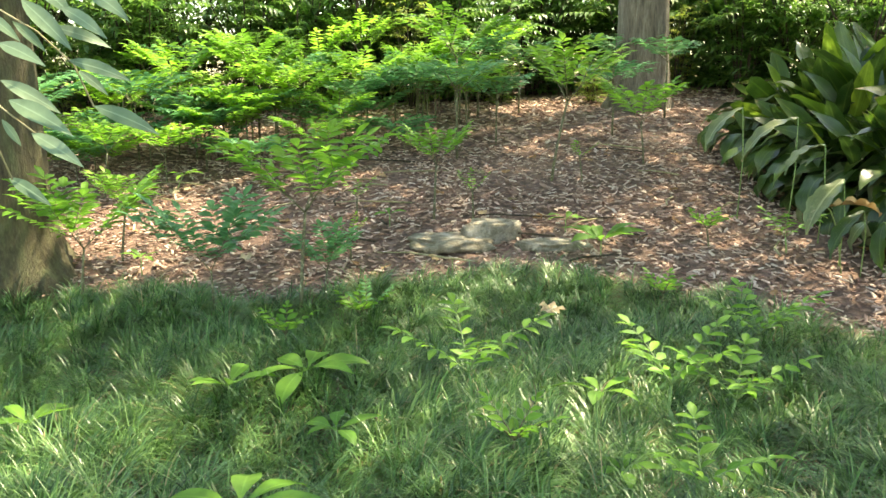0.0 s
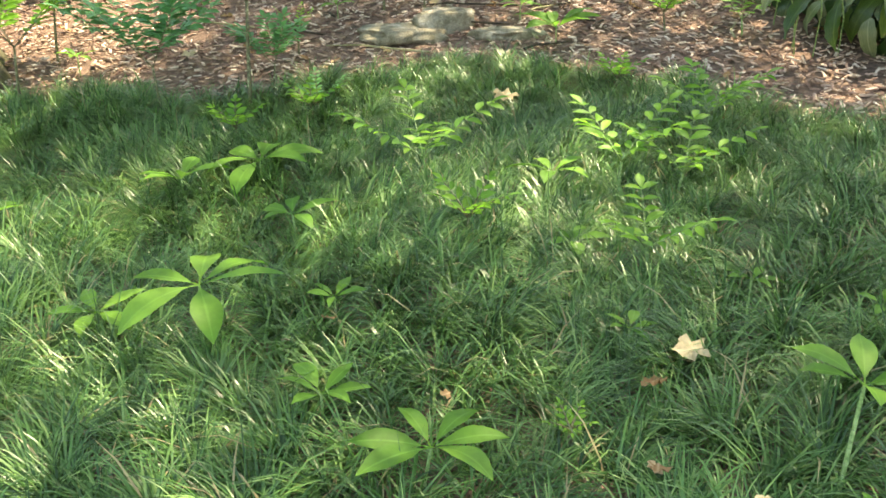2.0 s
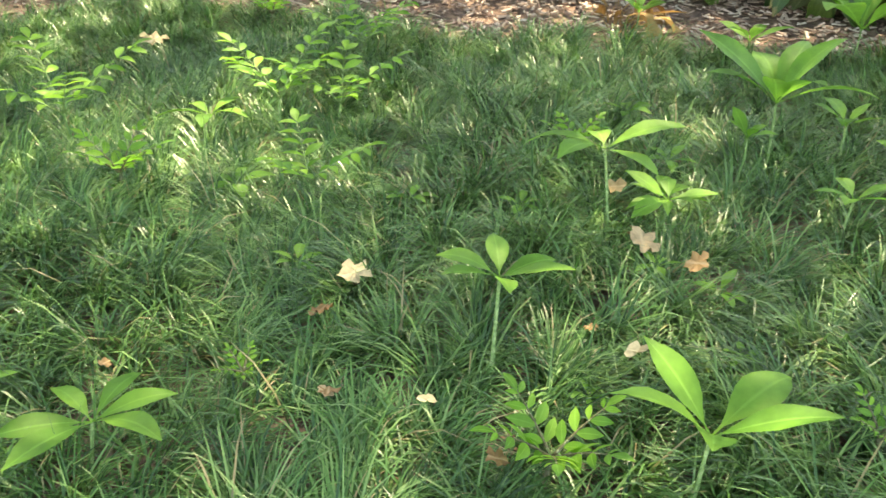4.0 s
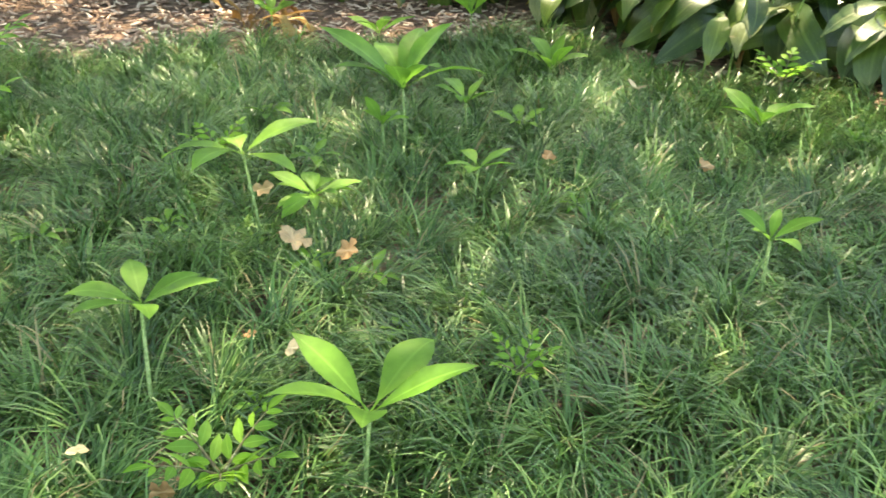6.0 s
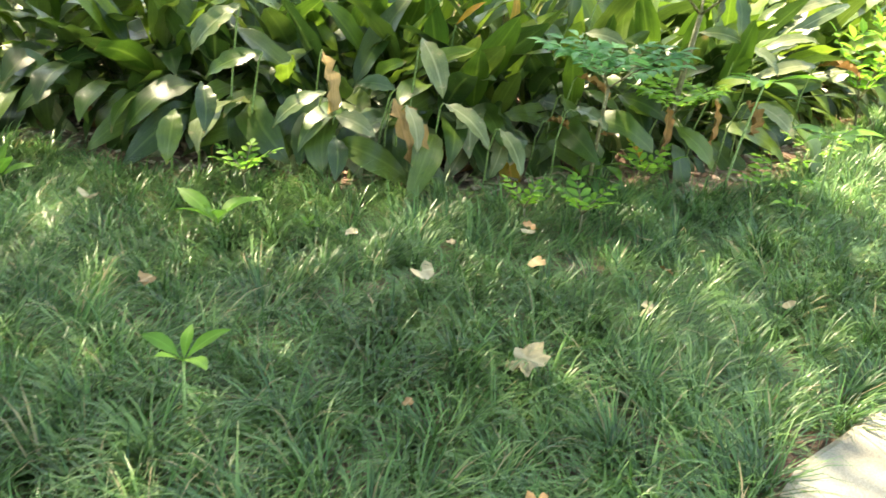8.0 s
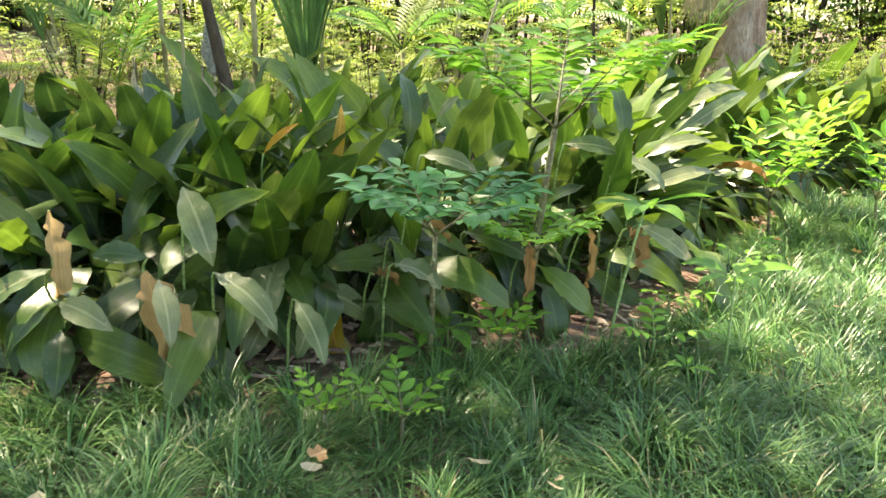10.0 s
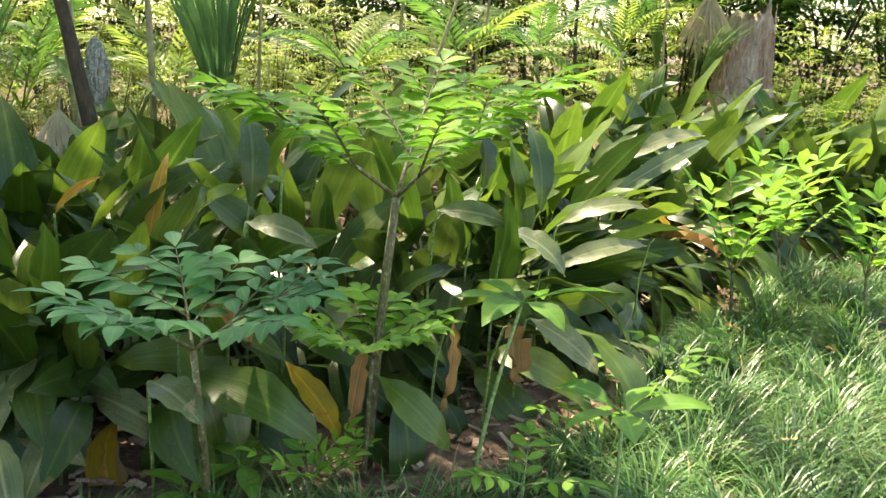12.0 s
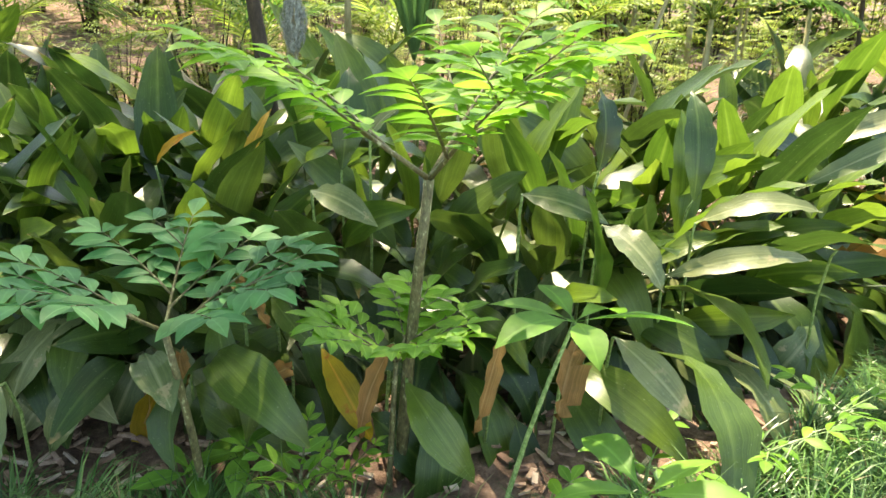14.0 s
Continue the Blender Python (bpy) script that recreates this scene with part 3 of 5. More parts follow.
for bx, by, bz, tx, ty, tz, w in [
    (4.98, -0.03, 0.39, 4.87, -0.03, 0.2, 0.14),
    (5.8, -1.42, 0.57, 5.72, -1.6, 0.4, 0.14),
    (5.91, -1.3, 0.88, 5.84, -1.46, 0.74, 0.15),
    (5.89, -1.05, 0.95, 5.84, -1.26, 0.86, 0.12),
    (5.65, -0.39, 0.9, 5.6, -0.59, 0.8, 0.13),
    (6.36, -1.51, 0.87, 6.38, -1.82, 0.95, 0.13),
    (6.21, -1.48, 0.71, 6.23, -1.85, 0.79, 0.12),
    (7.37, -1.71, 0.99, 7.46, -2.21, 1.23, 0.14),
    (7.05, -1.76, 0.92, 7.14, -2.26, 1.17, 0.13),
    (5.92, -0.41, 1.08, 5.88, -0.52, 1.11, 0.06),
    (5.07, 0.21, 0.66, 5.02, 0.06, 0.63, 0.1),
    (4.5, 0.85, 0.6, 4.36, 0.99, 0.44, 0.13),
    (4.44, 0.7, 0.52, 4.36, 0.56, 0.41, 0.14),
]:
    single_leaf((bx, by, bz), (tx, ty, tz), w, ASPID_PALE, "cast iron plant with a pale leaf, bleaching and sheen in its colour")
for bx, by, bz, tx, ty, tz, w in [
    (4.75, 0.38, 0.86, 4.63, 0.27, 0.65, 0.17),
    (4.63, 0.2, 0.59, 4.54, 0, 0.43, 0.15),
    (4.69, -0.06, 0.48, 4.58, -0.16, 0.31, 0.13),
    (4.6, 1.34, 0.95, 4.45, 1.45, 0.74, 0.18),
    (4.52, 0.39, 0.58, 4.41, 0.31, 0.41, 0.12),
    (4.93, -0.39, 0.59, 4.85, -0.53, 0.49, 0.16),
    (2.72, 5.56, 0.74, 2.48, 5.44, 0.47, 0.24),
    (2.67, 6.36, 1.14, 2.27, 6.26, 0.94, 0.19),
    (2.77, 6.02, 0.97, 2.49, 5.93, 0.82, 0.18),
    (2.34, 6.58, 1.2, 2.05, 6.47, 0.96, 0.18),
]:
    single_leaf((bx, by, bz), (tx, ty, tz), w, ASPID_PALE, "cast iron plant with a pale leaf, bleaching and sheen in its colour")
for bx, by, bz, tx, ty, tz, w in [
    (5.4, -0.62, 0.46, 5.35, -0.76, 0.24, 0.13),
    (5.76, 0.09, 0.81, 5.8, 0.02, 1.16, 0.08),
    (5.64, 0.37, 0.92, 5.62, 0.21, 1.01, 0.05),
]:
    single_leaf((bx, by, bz), (tx, ty, tz), w, ASPID_YELLOW, "cast iron plant with a yellow and orange leaf")
for bx, by, bz, tx, ty, tz, w in [
    (5.55, -1.13, 0.61, 5.43, -1.15, 0.38, 0.06),
    (5.26, -0.58, 0.48, 5.17, -0.58, 0.37, 0.09),
    (5.63, -1.32, 0.6, 5.53, -1.34, 0.45, 0.12),
    (5.28, -0.38, 0.7, 5.21, -0.48, 0.57, 0.07),
    (6.61, -1.91, 0.75, 6.57, -2.13, 0.68, 0.1),
    (5.36, -0.87, 0.57, 5.24, -0.87, 0.37, 0.07),
    (5.15, -0.25, 0.47, 5.07, -0.32, 0.38, 0.07),
    (4.65, 0.87, 0.75, 4.51, 0.77, 0.48, 0.11),
    (4.58, 0.46, 0.55, 4.44, 0.33, 0.23, 0.21),
    (2.69, 5.44, 0.62, 2.98, 5.37, 0.58, 0.1),
]:
    single_leaf((bx, by, bz), (tx, ty, tz), w, ASPID_DRY, "cast iron plant with a withered brown leaf")


# ---- the plants in and beyond the grass ----
def leaflet_mesh(name, material, length=1.0, width=0.3, bend=0.5, fold=0.25, segs=5, peak=0.42, stalk=0.0, wave=0.0, twist=0.0):
    s = Shape()
    leaf_into(s, Matrix.Identity(4), length, width, bend, fold, segs, stalk, wave, peak=peak, twist=twist, blunt=1.05)
    return s.mesh(name, material)


SPROUT_LEAFLETS = [leaflet_mesh("leaflet", PALM_LEAF, 0.9, 0.37, 0.3, 0.22, 8, 0.52, 0.12, 0.015, 0.2), leaflet_mesh("leaflet", PALM_LEAF, 0.92, 0.31, 0.5, 0.28, 8, 0.5, 0.1, 0.02, -0.25),
                   leaflet_mesh("leaflet", PALM_LEAF, 0.88, 0.4, 0.62, 0.16, 8, 0.54, 0.13, 0.015, 0.1)]
FORK_LEAFLETS = [leaflet_mesh("leaflet", FORK_LEAF, 1, 0.52, 0.25, 0.2, 5, 0.5), leaflet_mesh("leaflet", FORK_LEAF, 1, 0.46, 0.4, 0.25, 5, 0.52)]
BLUE_LEAFLETS = [leaflet_mesh("leaflet", FORK_BLUE, 1, 0.52, 0.25, 0.2, 5, 0.54), leaflet_mesh("leaflet", FORK_BLUE, 1, 0.46, 0.4, 0.25, 5, 0.52)]
PINNA_LEAFLETS = [leaflet_mesh("leaflet", PALM_LEAF, 1, 0.46, 0.3, 0.2, 5, 0.5), leaflet_mesh("leaflet", FORK_LEAF, 1, 0.42, 0.45, 0.2, 5, 0.5)]


def stem_mesh(h, r, dx, dy, material):
    s = Shape()
    pts = [(dx * q ** 1.4, dy * q ** 1.4, -0.05 + (h + 0.05) * q) for q in (0, 0.25, 0.5, 0.75, 1)]
    tube_into(s, pts, [r, r * 0.95, r * 0.88, r * 0.8, r * 0.7], 7)
    return s.mesh("stem", material)


def sprout(x, y, h, spread, dx=0.0, dy=0.0, n=5, turn=0.0, up=25.0):
    """A spotted stalk with a whorl of leaflets."""
    ob = thing("sprout", x, y, "pale green sprout with a whorl of leaflets in the grass", "sprout", "sprouts in the bed", turn=0)
    part("stem", stem_mesh(h, 0.005 + 0.005 * min(1, h), dx, dy, GREEN_STEM), ob)
    for k in range(n):
        yaw = turn + 360 * k / n + rng.uniform(-14, 14)
        L = spread * 0.58 * rng.uniform(0.85, 1.15)
        m = Matrix.Translation((dx, dy, h)) @ pose(0, 0, 0, 0, 0, yaw) @ pose(0, 0, 0, up + rng.uniform(-8, 14), rng.uniform(-12, 12), 0) @ Matrix.Scale(L, 4)
        part("leaflet", rng.choice(SPROUT_LEAFLETS), ob, m)
    return ob


def frond_layout(length, pairs, leaf, taper=0.5, arch=0.5):
    """A leaf stalk along +y that arches, and the poses of its leaflets."""
    pts, y, z = [], 0.0, 0.0
    for i in range(9):
        pts.append(Vector((0, y, z)))
        a = -arch * (i / 8) ** 1.2
        y, z = y + length / 8 * math.cos(a), z + length / 8 * math.sin(a)
    poses = []
    for i in range(pairs):
        q = 0.22 + 0.74 * i / max(1, pairs - 1)
        p, d = curve_at(pts, q)
        s = leaf * (0.7 + 0.3 * math.sin(math.pi * min(1, q * 1.1))) * (1 - taper * max(0, q - 0.5))
        for side in (-1, 1):
            way = (d * 0.75 + Vector((side, 0, 0.12))).normalized()
            poses.append(frame_of(p, way) @ Matrix.Scale(s * rng.uniform(0.85, 1.15), 4))
    p, d = curve_at(pts, 1.0)
    poses.append(frame_of(p, d) @ Matrix.Scale(leaf * 0.85, 4))
    return pts, poses


def feathery_plant(x, y, h, spread, dx=0.0, dy=0.0, fronds=3, pairs=5, turn=0.0, rise=40.0, meshes=None, leaf=None, stem=STEM,
                   label="light green plant with several feathery leaves in the grass", group="feathery plants in the bed", thick=1.0, arch=0.35):
    """A stalk that parts into leaf stalks set with leaflets."""
    meshes = meshes or PINNA_LEAFLETS
    ob = thing("feathery_plant", x, y, label, "plant", group)
    part("stem", stem_mesh(h, (0.007 + 0.014 * h) * thick, dx, dy, stem), ob)
    L = spread / 2 / math.cos(radians(rise * 0.7))
    leaf = leaf or L * 0.42
    for k in range(fronds):
        yaw = turn + 360 * k / fronds + rng.uniform(-12, 12)
        pts, poses = frond_layout(L, pairs, leaf, arch=arch)
        m = Matrix.Translation((dx, dy, h)) @ pose(0, 0, 0, 0, 0, yaw) @ pose(0, 0, 0, rise + rng.uniform(-6, 6), 0, 0)
        s = Shape()
        tube_into(s, pts, [max(0.0016, (0.004 + 0.009 * h) * thick * (1 - 0.85 * i / 8)) for i in range(9)], 5)
        st = part("leaf_stalk", s.mesh("leaf_stalk", stem), ob, m)
        for lm in poses:
            part("leaflet", rng.choice(meshes), st, lm)
    return ob


def forked_plant(x, y, h, spread, dx=0.0, dy=0.0, turn=0.0, rise=42.0, meshes=None, stem=STEM, label="", group="forked plants", detail=False, thick=1.0, forks=True, arch=0.35, leaf=None, arms=3):
    """A speckled stalk that parts into three arms; each arm forks once more, and leaflets line the branches in pairs like feathers."""
    meshes = meshes or FORK_LEAFLETS
    ob = thing("forked_plant", x, y, label, "plant", group)
    part("stem", stem_mesh(h, (0.007 + 0.013 * h) * thick, dx, dy, stem), ob)
    L = spread / 2 / math.cos(radians(rise * 0.85))
    leaf = leaf or spread * 0.15
    for k in range(arms):
        yaw = turn + 360 / arms * k + rng.uniform(-14, 14)
        m = Matrix.Translation((dx, dy, h)) @ pose(0, 0, 0, 0, 0, yaw)
        s, poses = Shape(), []
        r0 = (0.003 + 0.0055 * h) * thick

        def branch(start, ang, up, length, radius, bare):
            pts, p = [], Vector(start)
            side = Vector((math.cos(radians(ang)), math.sin(radians(ang)), 0))
            ahead = Vector((-side.y, side.x, 0))
            for i in range(9):
                pts.append(p.copy())
                a = radians(up) * (1 - arch * 1.6 * (i / 8) ** 1.5)
                p += (ahead * math.cos(a) + Vector((0, 0, math.sin(a)))) * (length / 8)
            tube_into(s, pts, [max(0.0013, radius * (1 - 0.85 * i / 8)) for i in range(9)], 5)
            pairs = max(3, int(length * (1 - bare) / (leaf * (0.34 if forks else 0.48))))
            for i in range(pairs):
                q = bare + (0.97 - bare) * i / (pairs - 1)
                c, d = curve_at(pts, q)
                size = leaf * (0.72 + 0.38 * math.sin(math.pi * (0.15 + 0.7 * i / (pairs - 1)))) * rng.uniform(0.85, 1.12)
                for sd in (-1, 1):
                    way = d * rng.uniform(0.6, 0.85) + side * sd + Vector((0, 0, rng.uniform(-0.3, 0.2)))
                    poses.append(frame_of(c, way, (rng.uniform(-0.4, 0.4), rng.uniform(-0.6, 0.1), 1)) @ Matrix.Scale(size, 4))
            c, d = curve_at(pts, 1.0)
            poses.append(frame_of(c, d, (0, -0.2, 1)) @ Matrix.Scale(leaf * 1.05, 4))
            return pts

        up0 = rise + rng.uniform(-5, 5)
        main = branch((0, 0, 0), 0, up0, L, r0, 0.32 if forks else 0.2)
        if forks:
            for sd in (-1, 1):
                c, d = curve_at(main, 0.22 + 0.05 * sd)
                branch(c, sd * rng.uniform(38, 54), up0 * rng.uniform(0.7, 0.95), L * rng.uniform(0.66, 0.8), r0 * 0.7, 0.16)
                c, d = curve_at(main, 0.62 + 0.05 * sd)
                branch(c, sd * rng.uniform(34, 50), up0 * rng.uniform(0.5, 0.8), L * rng.uniform(0.34, 0.44), r0 * 0.5, 0.12)
        st = part("leaf_stalk", s.mesh("leaf_stalk", stem), ob, m)
        if detail:
            for lm in poses:
                part("leaflet", rng.choice(meshes), st, lm)
        else:
            s2 = Shape()
            for lm in poses:
                leaf_into(s2, lm, 1.0, rng.uniform(0.44, 0.54), 0.3, 0.2, 3, peak=0.5)
            part("foliage", s2.mesh("foliage", meshes[0].materials[0]), ob, m)
    return ob


for x, y, h, w, dx, dy in [
    (-1.04, 3.7, 0.15, 0.39, -0.01, 0.03),
    (-0.68, 3.78, 0.18, 0.54, -0, 0.05),
    (-0.43, 3.14, 0.15, 0.31, -0.02, 0.03),
    (-1.86, 3.37, 0.14, 0.38, -0.01, 0.03),
    (-0.66, 2.29, 0.26, 0.51, -0, 0.08),
    (-1.07, 2.49, 0.11, 0.3, -0, 0.02),
    (-0.23, 1.86, 0.13, 0.26, -0, 0.02),
    (-0.23, 2.45, 0.12, 0.22, -0, 0.02),
    (0.72, 2.11, 0.11, 0.19, 0, 0.02),
    (1.22, 2.38, 0.1, 0.19, -0, 0.01),
    (0.71, 3.45, 0.14, 0.39, 0.01, 0.03),
    (0.68, 2.8, 0.1, 0.24, 0, 0.01),
    (1.21, 6.06, 0.12, 0.56, 0, 0.01),
    (1.01, 6.56, 0.12, 0.33, 0, 0.01),
    (-2.72, 8.16, 0.18, 0.34, 0.09, 0.02),
    (-2.34, 6.11, 0.13, 0.26, 0, 0.01),
]:
    sprout(x, y, h, w, dx, dy, 8 if w > 0.55 else rng.choice((5, 5, 6)), rng.uniform(0, 360), 30 if w > 0.55 else 12 if h > 0.15 else 22)
for x, y, h, w, dx, dy in [
    (-0.46, 6.88, 0.12, 0.24, 0, 0.01),
    (0.04, 1.57, 0.14, 0.38, 0.03, 0.03),
    (1.01, 1.37, 0.31, 0.31, 0.08, 0.12),
    (1.55, 2.13, 0.11, 0.16, 0, 0.02),
    (1.74, 1.87, 0.33, 0.46, 0.04, 0.14),
    (1.93, 1.86, 0.15, 0.26, 0.04, 0.03),
    (2.23, 2.19, 0.11, 0.21, 0.02, 0.02),
    (2.4, 2.69, 0.11, 0.24, 0.02, 0.02),
    (1.19, 0.81, 0.22, 0.45, 0.07, 0.05),
    (1.18, 1.2, 0.09, 0.11, 0.02, 0),
    (1.64, 1.14, 0.09, 0.11, 0.01, 0.01),
    (1.92, 1.83, 0.16, 0.28, 0.04, 0.03),
    (1.83, 1.41, 0.08, 0.18, -0.01, 0.02),
    (1.73, 1.61, 0.09, 0.15, 0.01, 0.01),
    (2.42, 1.52, 0.18, 0.29, 0.06, 0.03),
    (2.61, 1.19, 0.09, 0.14, 0.01, 0.01),
]:
    sprout(x, y, h, w, dx, dy, 8 if w > 0.55 else rng.choice((5, 5, 6)), rng.uniform(0, 360), 34 if x > 1.1 and y < 1 else 20)
for x, y, h, w, dx, dy in [
    (2.64, 2.07, 0.28, 0.64, 0.07, 0.09),
    (2.53, 2.08, 0.17, 0.24, 0.03, 0.05),
    (2.88, 1.94, 0.2, 0.31, 0.05, 0.05),
    (3.09, 1.8, 0.09, 0.24, 0.01, 0.01),
    (3.8, 2.17, 0.09, 0.43, 0.03, -0.01),
    (3.59, 3.19, 0.13, 0.39, 0.02, 0.03),
    (3.9, 2.77, 0.24, 0.83, 0.07, 0.06),
    (3.3, 3.82, 0.17, 0.38, 0.04, 0.04),
    (2.46, 0.45, 0.25, 0.24, 0.08, 0.04),
    (3.74, 0.98, 0.11, 0.41, 0.01, 0.02),
    (3.86, 0.63, 0.1, 0.12, 0.01, 0.01),
    (5.06, -0.57, 0.17, 0.3, 0.03, 0.01),
    (5, -1.54, 0.11, 0.18, 0.01, 0.02),
    (5.38, -1.24, 0.62, 0.46, 0.13, -0.12),
    (5.13, -1.69, 0.44, 0.42, 0.03, 0.0),
    (4.98, -0.46, 0.12, 0.34, 0.01, -0),
]:
    sprout(x, y, h, w, dx, dy, 8 if w > 0.55 else rng.choice((5, 5, 6)), rng.uniform(0, 360), 42 if x < 4.5 else 14)
for x, y, h, w, dx, dy in [
    (0.28, 3.02, 0.13, 0.35, 0.01, 0.03),
    (-0.5, 4.86, 0.13, 0.35, -0.02, 0.03),
    (-0.92, 4.54, 0.13, 0.33, -0.01, 0.03),
    (1.4, 5.02, 0.12, 0.33, 0.02, 0.02),
    (0.44, 1.66, 0.1, 0.13, 0, 0.01),
    (2.06, 6.13, 0.15, 0.35, -0.02, 0.02),
    (2.03, 2.51, 0.11, 0.25, 0, 0.02),
    (1.69, 0.75, 0.11, 0.18, 0.01, 0.02),
    (0.94, 1.01, 0.13, 0.3, 0.04, 0.02),
    (4.21, 1.09, 0.16, 0.31, 0.04, 0.03),
    (4.38, -0.25, 0.13, 0.28, 0.02, 0.02),
    (4.38, -0.5, 0.14, 0.34, 0.02, 0),
    (5.19, -0.83, 0.11, 0.25, 0.01, 0),
    (5.06, -0.79, 0.15, 0.34, 0.02, 0.01),
]:
    feathery_plant(x, y, h, w * 0.95, dx, dy, 5, 4, rng.uniform(0, 120), 46)
for x, y, h, w, dx, dy in [
    (0.14, 3.71, 0.16, 0.67, -0.01, 0.04),
    (1.01, 3.4, 0.18, 0.57, 0.02, 0.04),
    (1.24, 3.29, 0.15, 0.51, 0.04, 0.03),
    (0.94, 2.62, 0.13, 0.42, -0.02, 0.02),
    (1.72, 4.18, 0.13, 0.56, 0, 0.02),
    (2.59, 5.95, 0.13, 0.47, -0.02, 0.01),
    (5.72, -1.54, 0.1, 0.32, 0.02, 0),
    (6.23, -2.02, 0.16, 0.34, 0.04, 0.03),
    (5.92, -1.82, 0.14, 0.34, 0.03, -0.01),
    (5.23, -1.41, 0.12, 0.38, 0.02, -0.01),
]:
    forked_plant(x, y, h, w, dx, dy, rng.uniform(0, 120), 28 if x > 5 else 44, PINNA_LEAFLETS, GREEN_STEM, "light green plant with feathery funnel leaves in the grass", "feathery plants in the bed", True, 0.9, False, leaf=0.05 + 0.085 * w, arch=0.25, arms=4 if w > 0.5 else 3)
# the tall plants before the hedge
forked_plant(5.43, -0.87, 0.95, 1.12, 0.0, -0.08, 30, 38, FORK_LEAFLETS, STEM, "tall forked plant with a speckled stalk before the hedge", "forked plants", True, 1.02, leaf=0.118, arch=0.2)
forked_plant(5.0, -0.5, 0.62, 0.7, -0.12, -0.03, 75, 34, BLUE_LEAFLETS, STEM, "bluish green forked plant before the hedge", "forked plants", True, 0.9, leaf=0.105)
forked_plant(5.36, -0.88, 0.43, 0.42, 0.0, -0.02, 40, 42, FORK_LEAFLETS, STEM, "young forked plant beside a taller stalk", "forked plants", True, 0.8, leaf=0.085)
for x, y, h, w, dx, dy in [
    (7.1, -2.32, 0.36, 0.5, 0.03, 0.02),
    (7.65, -2.66, 0.36, 0.55, 0.05, 0.02),
    (7.2, -2.98, 0.36, 0.42, 0.05, 0.01),
]:
    forked_plant(x, y, h * 0.75, w * 1.1, dx, dy, rng.uniform(0, 120), 66, FORK_LEAFLETS, STEM, "bright green feathery plant at the end of the hedge", "forked plants", False, 1.0, False, leaf=0.13, arch=0.05, arms=6)
for x, y, h, w, dx, dy in [
    (-0.96, 5.26, 0.68, 1.14, 0.03, 0.13),
    (-1.55, 5.28, 0.31, 0.92, -0.02, 0.05),
    (-2.56, 5.53, 0.42, 0.96, 0.02, 0.07),
    (-0.08, 6.97, 0.5, 0.64, 0.02, 0.09),
    (1.07, 7.97, 0.78, 1.17, 0.16, 0.15),
    (0.17, 10.1, 0.96, 1.26, 0, 0.19),
    (0.26, 6.78, 0.3, 0.34, -0.01, 0.05),
    (-0.84, 5.54, 0.19, 0.56, 0.02, 0.02),
    (-0.49, 4.9, 0.14, 0.34, 0.01, 0.01),
    (-5.01, 13.38, 0.47, 1.11, 0, 0.09),
    (-3.35, 10.3, 0.77, 1.07, -0.01, 0.15),
    (-3.38, 8.02, 0.45, 0.62, 0.03, 0.08),
    (-2.59, 6.37, 0.42, 0.59, 0.03, 0.08),
    (-0.76, 7.06, 0.21, 0.35, 0, 0.03),
    (-0.72, 6.16, 0.2, 0.31, 0, 0.03),
    (0.8, 12.17, 0.81, 1.01, 0, 0.16),
]:
    forked_plant(x, y, h, w, dx, dy, rng.uniform(0, 120), 48, FORK_LEAFLETS if h > 0.45 else rng.choice((FORK_LEAFLETS, BLUE_LEAFLETS)), STEM, "forked green plant with a wide leaf crown on the mulch", "forked plants on the bank", h > 0.6 and y < 6, 0.9, w > 0.5, arch=0.02 if y < 7.2 else 0.2, leaf=min(w * 0.14, 0.14))
for x, y, h, w, dx, dy in [
    (2.09, 8.43, 0.41, 0.94, -0.03, 0.07),
    (1.37, 7.92, 0.23, 0.33, -0.03, 0.03),
    (-1.19, 9.28, 0.42, 0.71, 0, 0.07),
    (-2.28, 10.14, 0.76, 1.2, -0.04, 0.15),
    (-0.36, 11.93, 0.63, 0.9, 0, 0.12),
    (-1.64, 9.67, 0.53, 1.14, -0.07, 0.1),
    (-2.69, 9.58, 0.33, 0.73, -0.07, 0.06),
    (-0.98, 10.58, 0.57, 1.03, 0, 0.11),
    (-2.68, 10.61, 0.86, 1.1, 0.07, 0.17),
    (-1.93, 12.52, 0.74, 1.29, 0, 0.14),
    (-1.29, 13.05, 0.86, 1.35, 0, 0.17),
    (7.92, -2.75, 0.23, 0.5, 0.05, -0.02),
]:
    forked_plant(x, y, h, w, dx, dy, rng.uniform(0, 120), 48, FORK_LEAFLETS if h > 0.45 else rng.choice((FORK_LEAFLETS, BLUE_LEAFLETS)), STEM, "forked green plant with a wide leaf crown on the mulch", "forked plants on the bank", h > 0.6 and y < 6, 0.9, w > 0.5, arch=0.02 if y < 7.2 else 0.2, leaf=min(w * 0.14, 0.14))
for i in range(26):
    x, y = rng.uniform(-4.6, -0.4), rng.uniform(8.3, 10.2)
    forked_plant(x, y, rng.uniform(0.14, 0.36), rng.uniform(0.55, 0.9), 0, 0, rng.uniform(0, 120), 44, rng.choice((FORK_LEAFLETS, BLUE_LEAFLETS)), STEM, "low forked green plant at the edge of the bank", "forked plants on the bank", False, 0.8, leaf=0.12)
for i in range(46):
    x, y = rng.uniform(-6.8, 0.6), rng.uniform(9.0, 13.2)
    forked_plant(x, y, rng.uniform(0.3, 0.75), rng.uniform(0.75, 1.3), 0, 0, rng.uniform(0, 120), 40, rng.choice((FORK_LEAFLETS, BLUE_LEAFLETS)), STEM, "forked green plant crowded on the bank", "forked plants on the bank", False, 0.9, leaf=0.13)
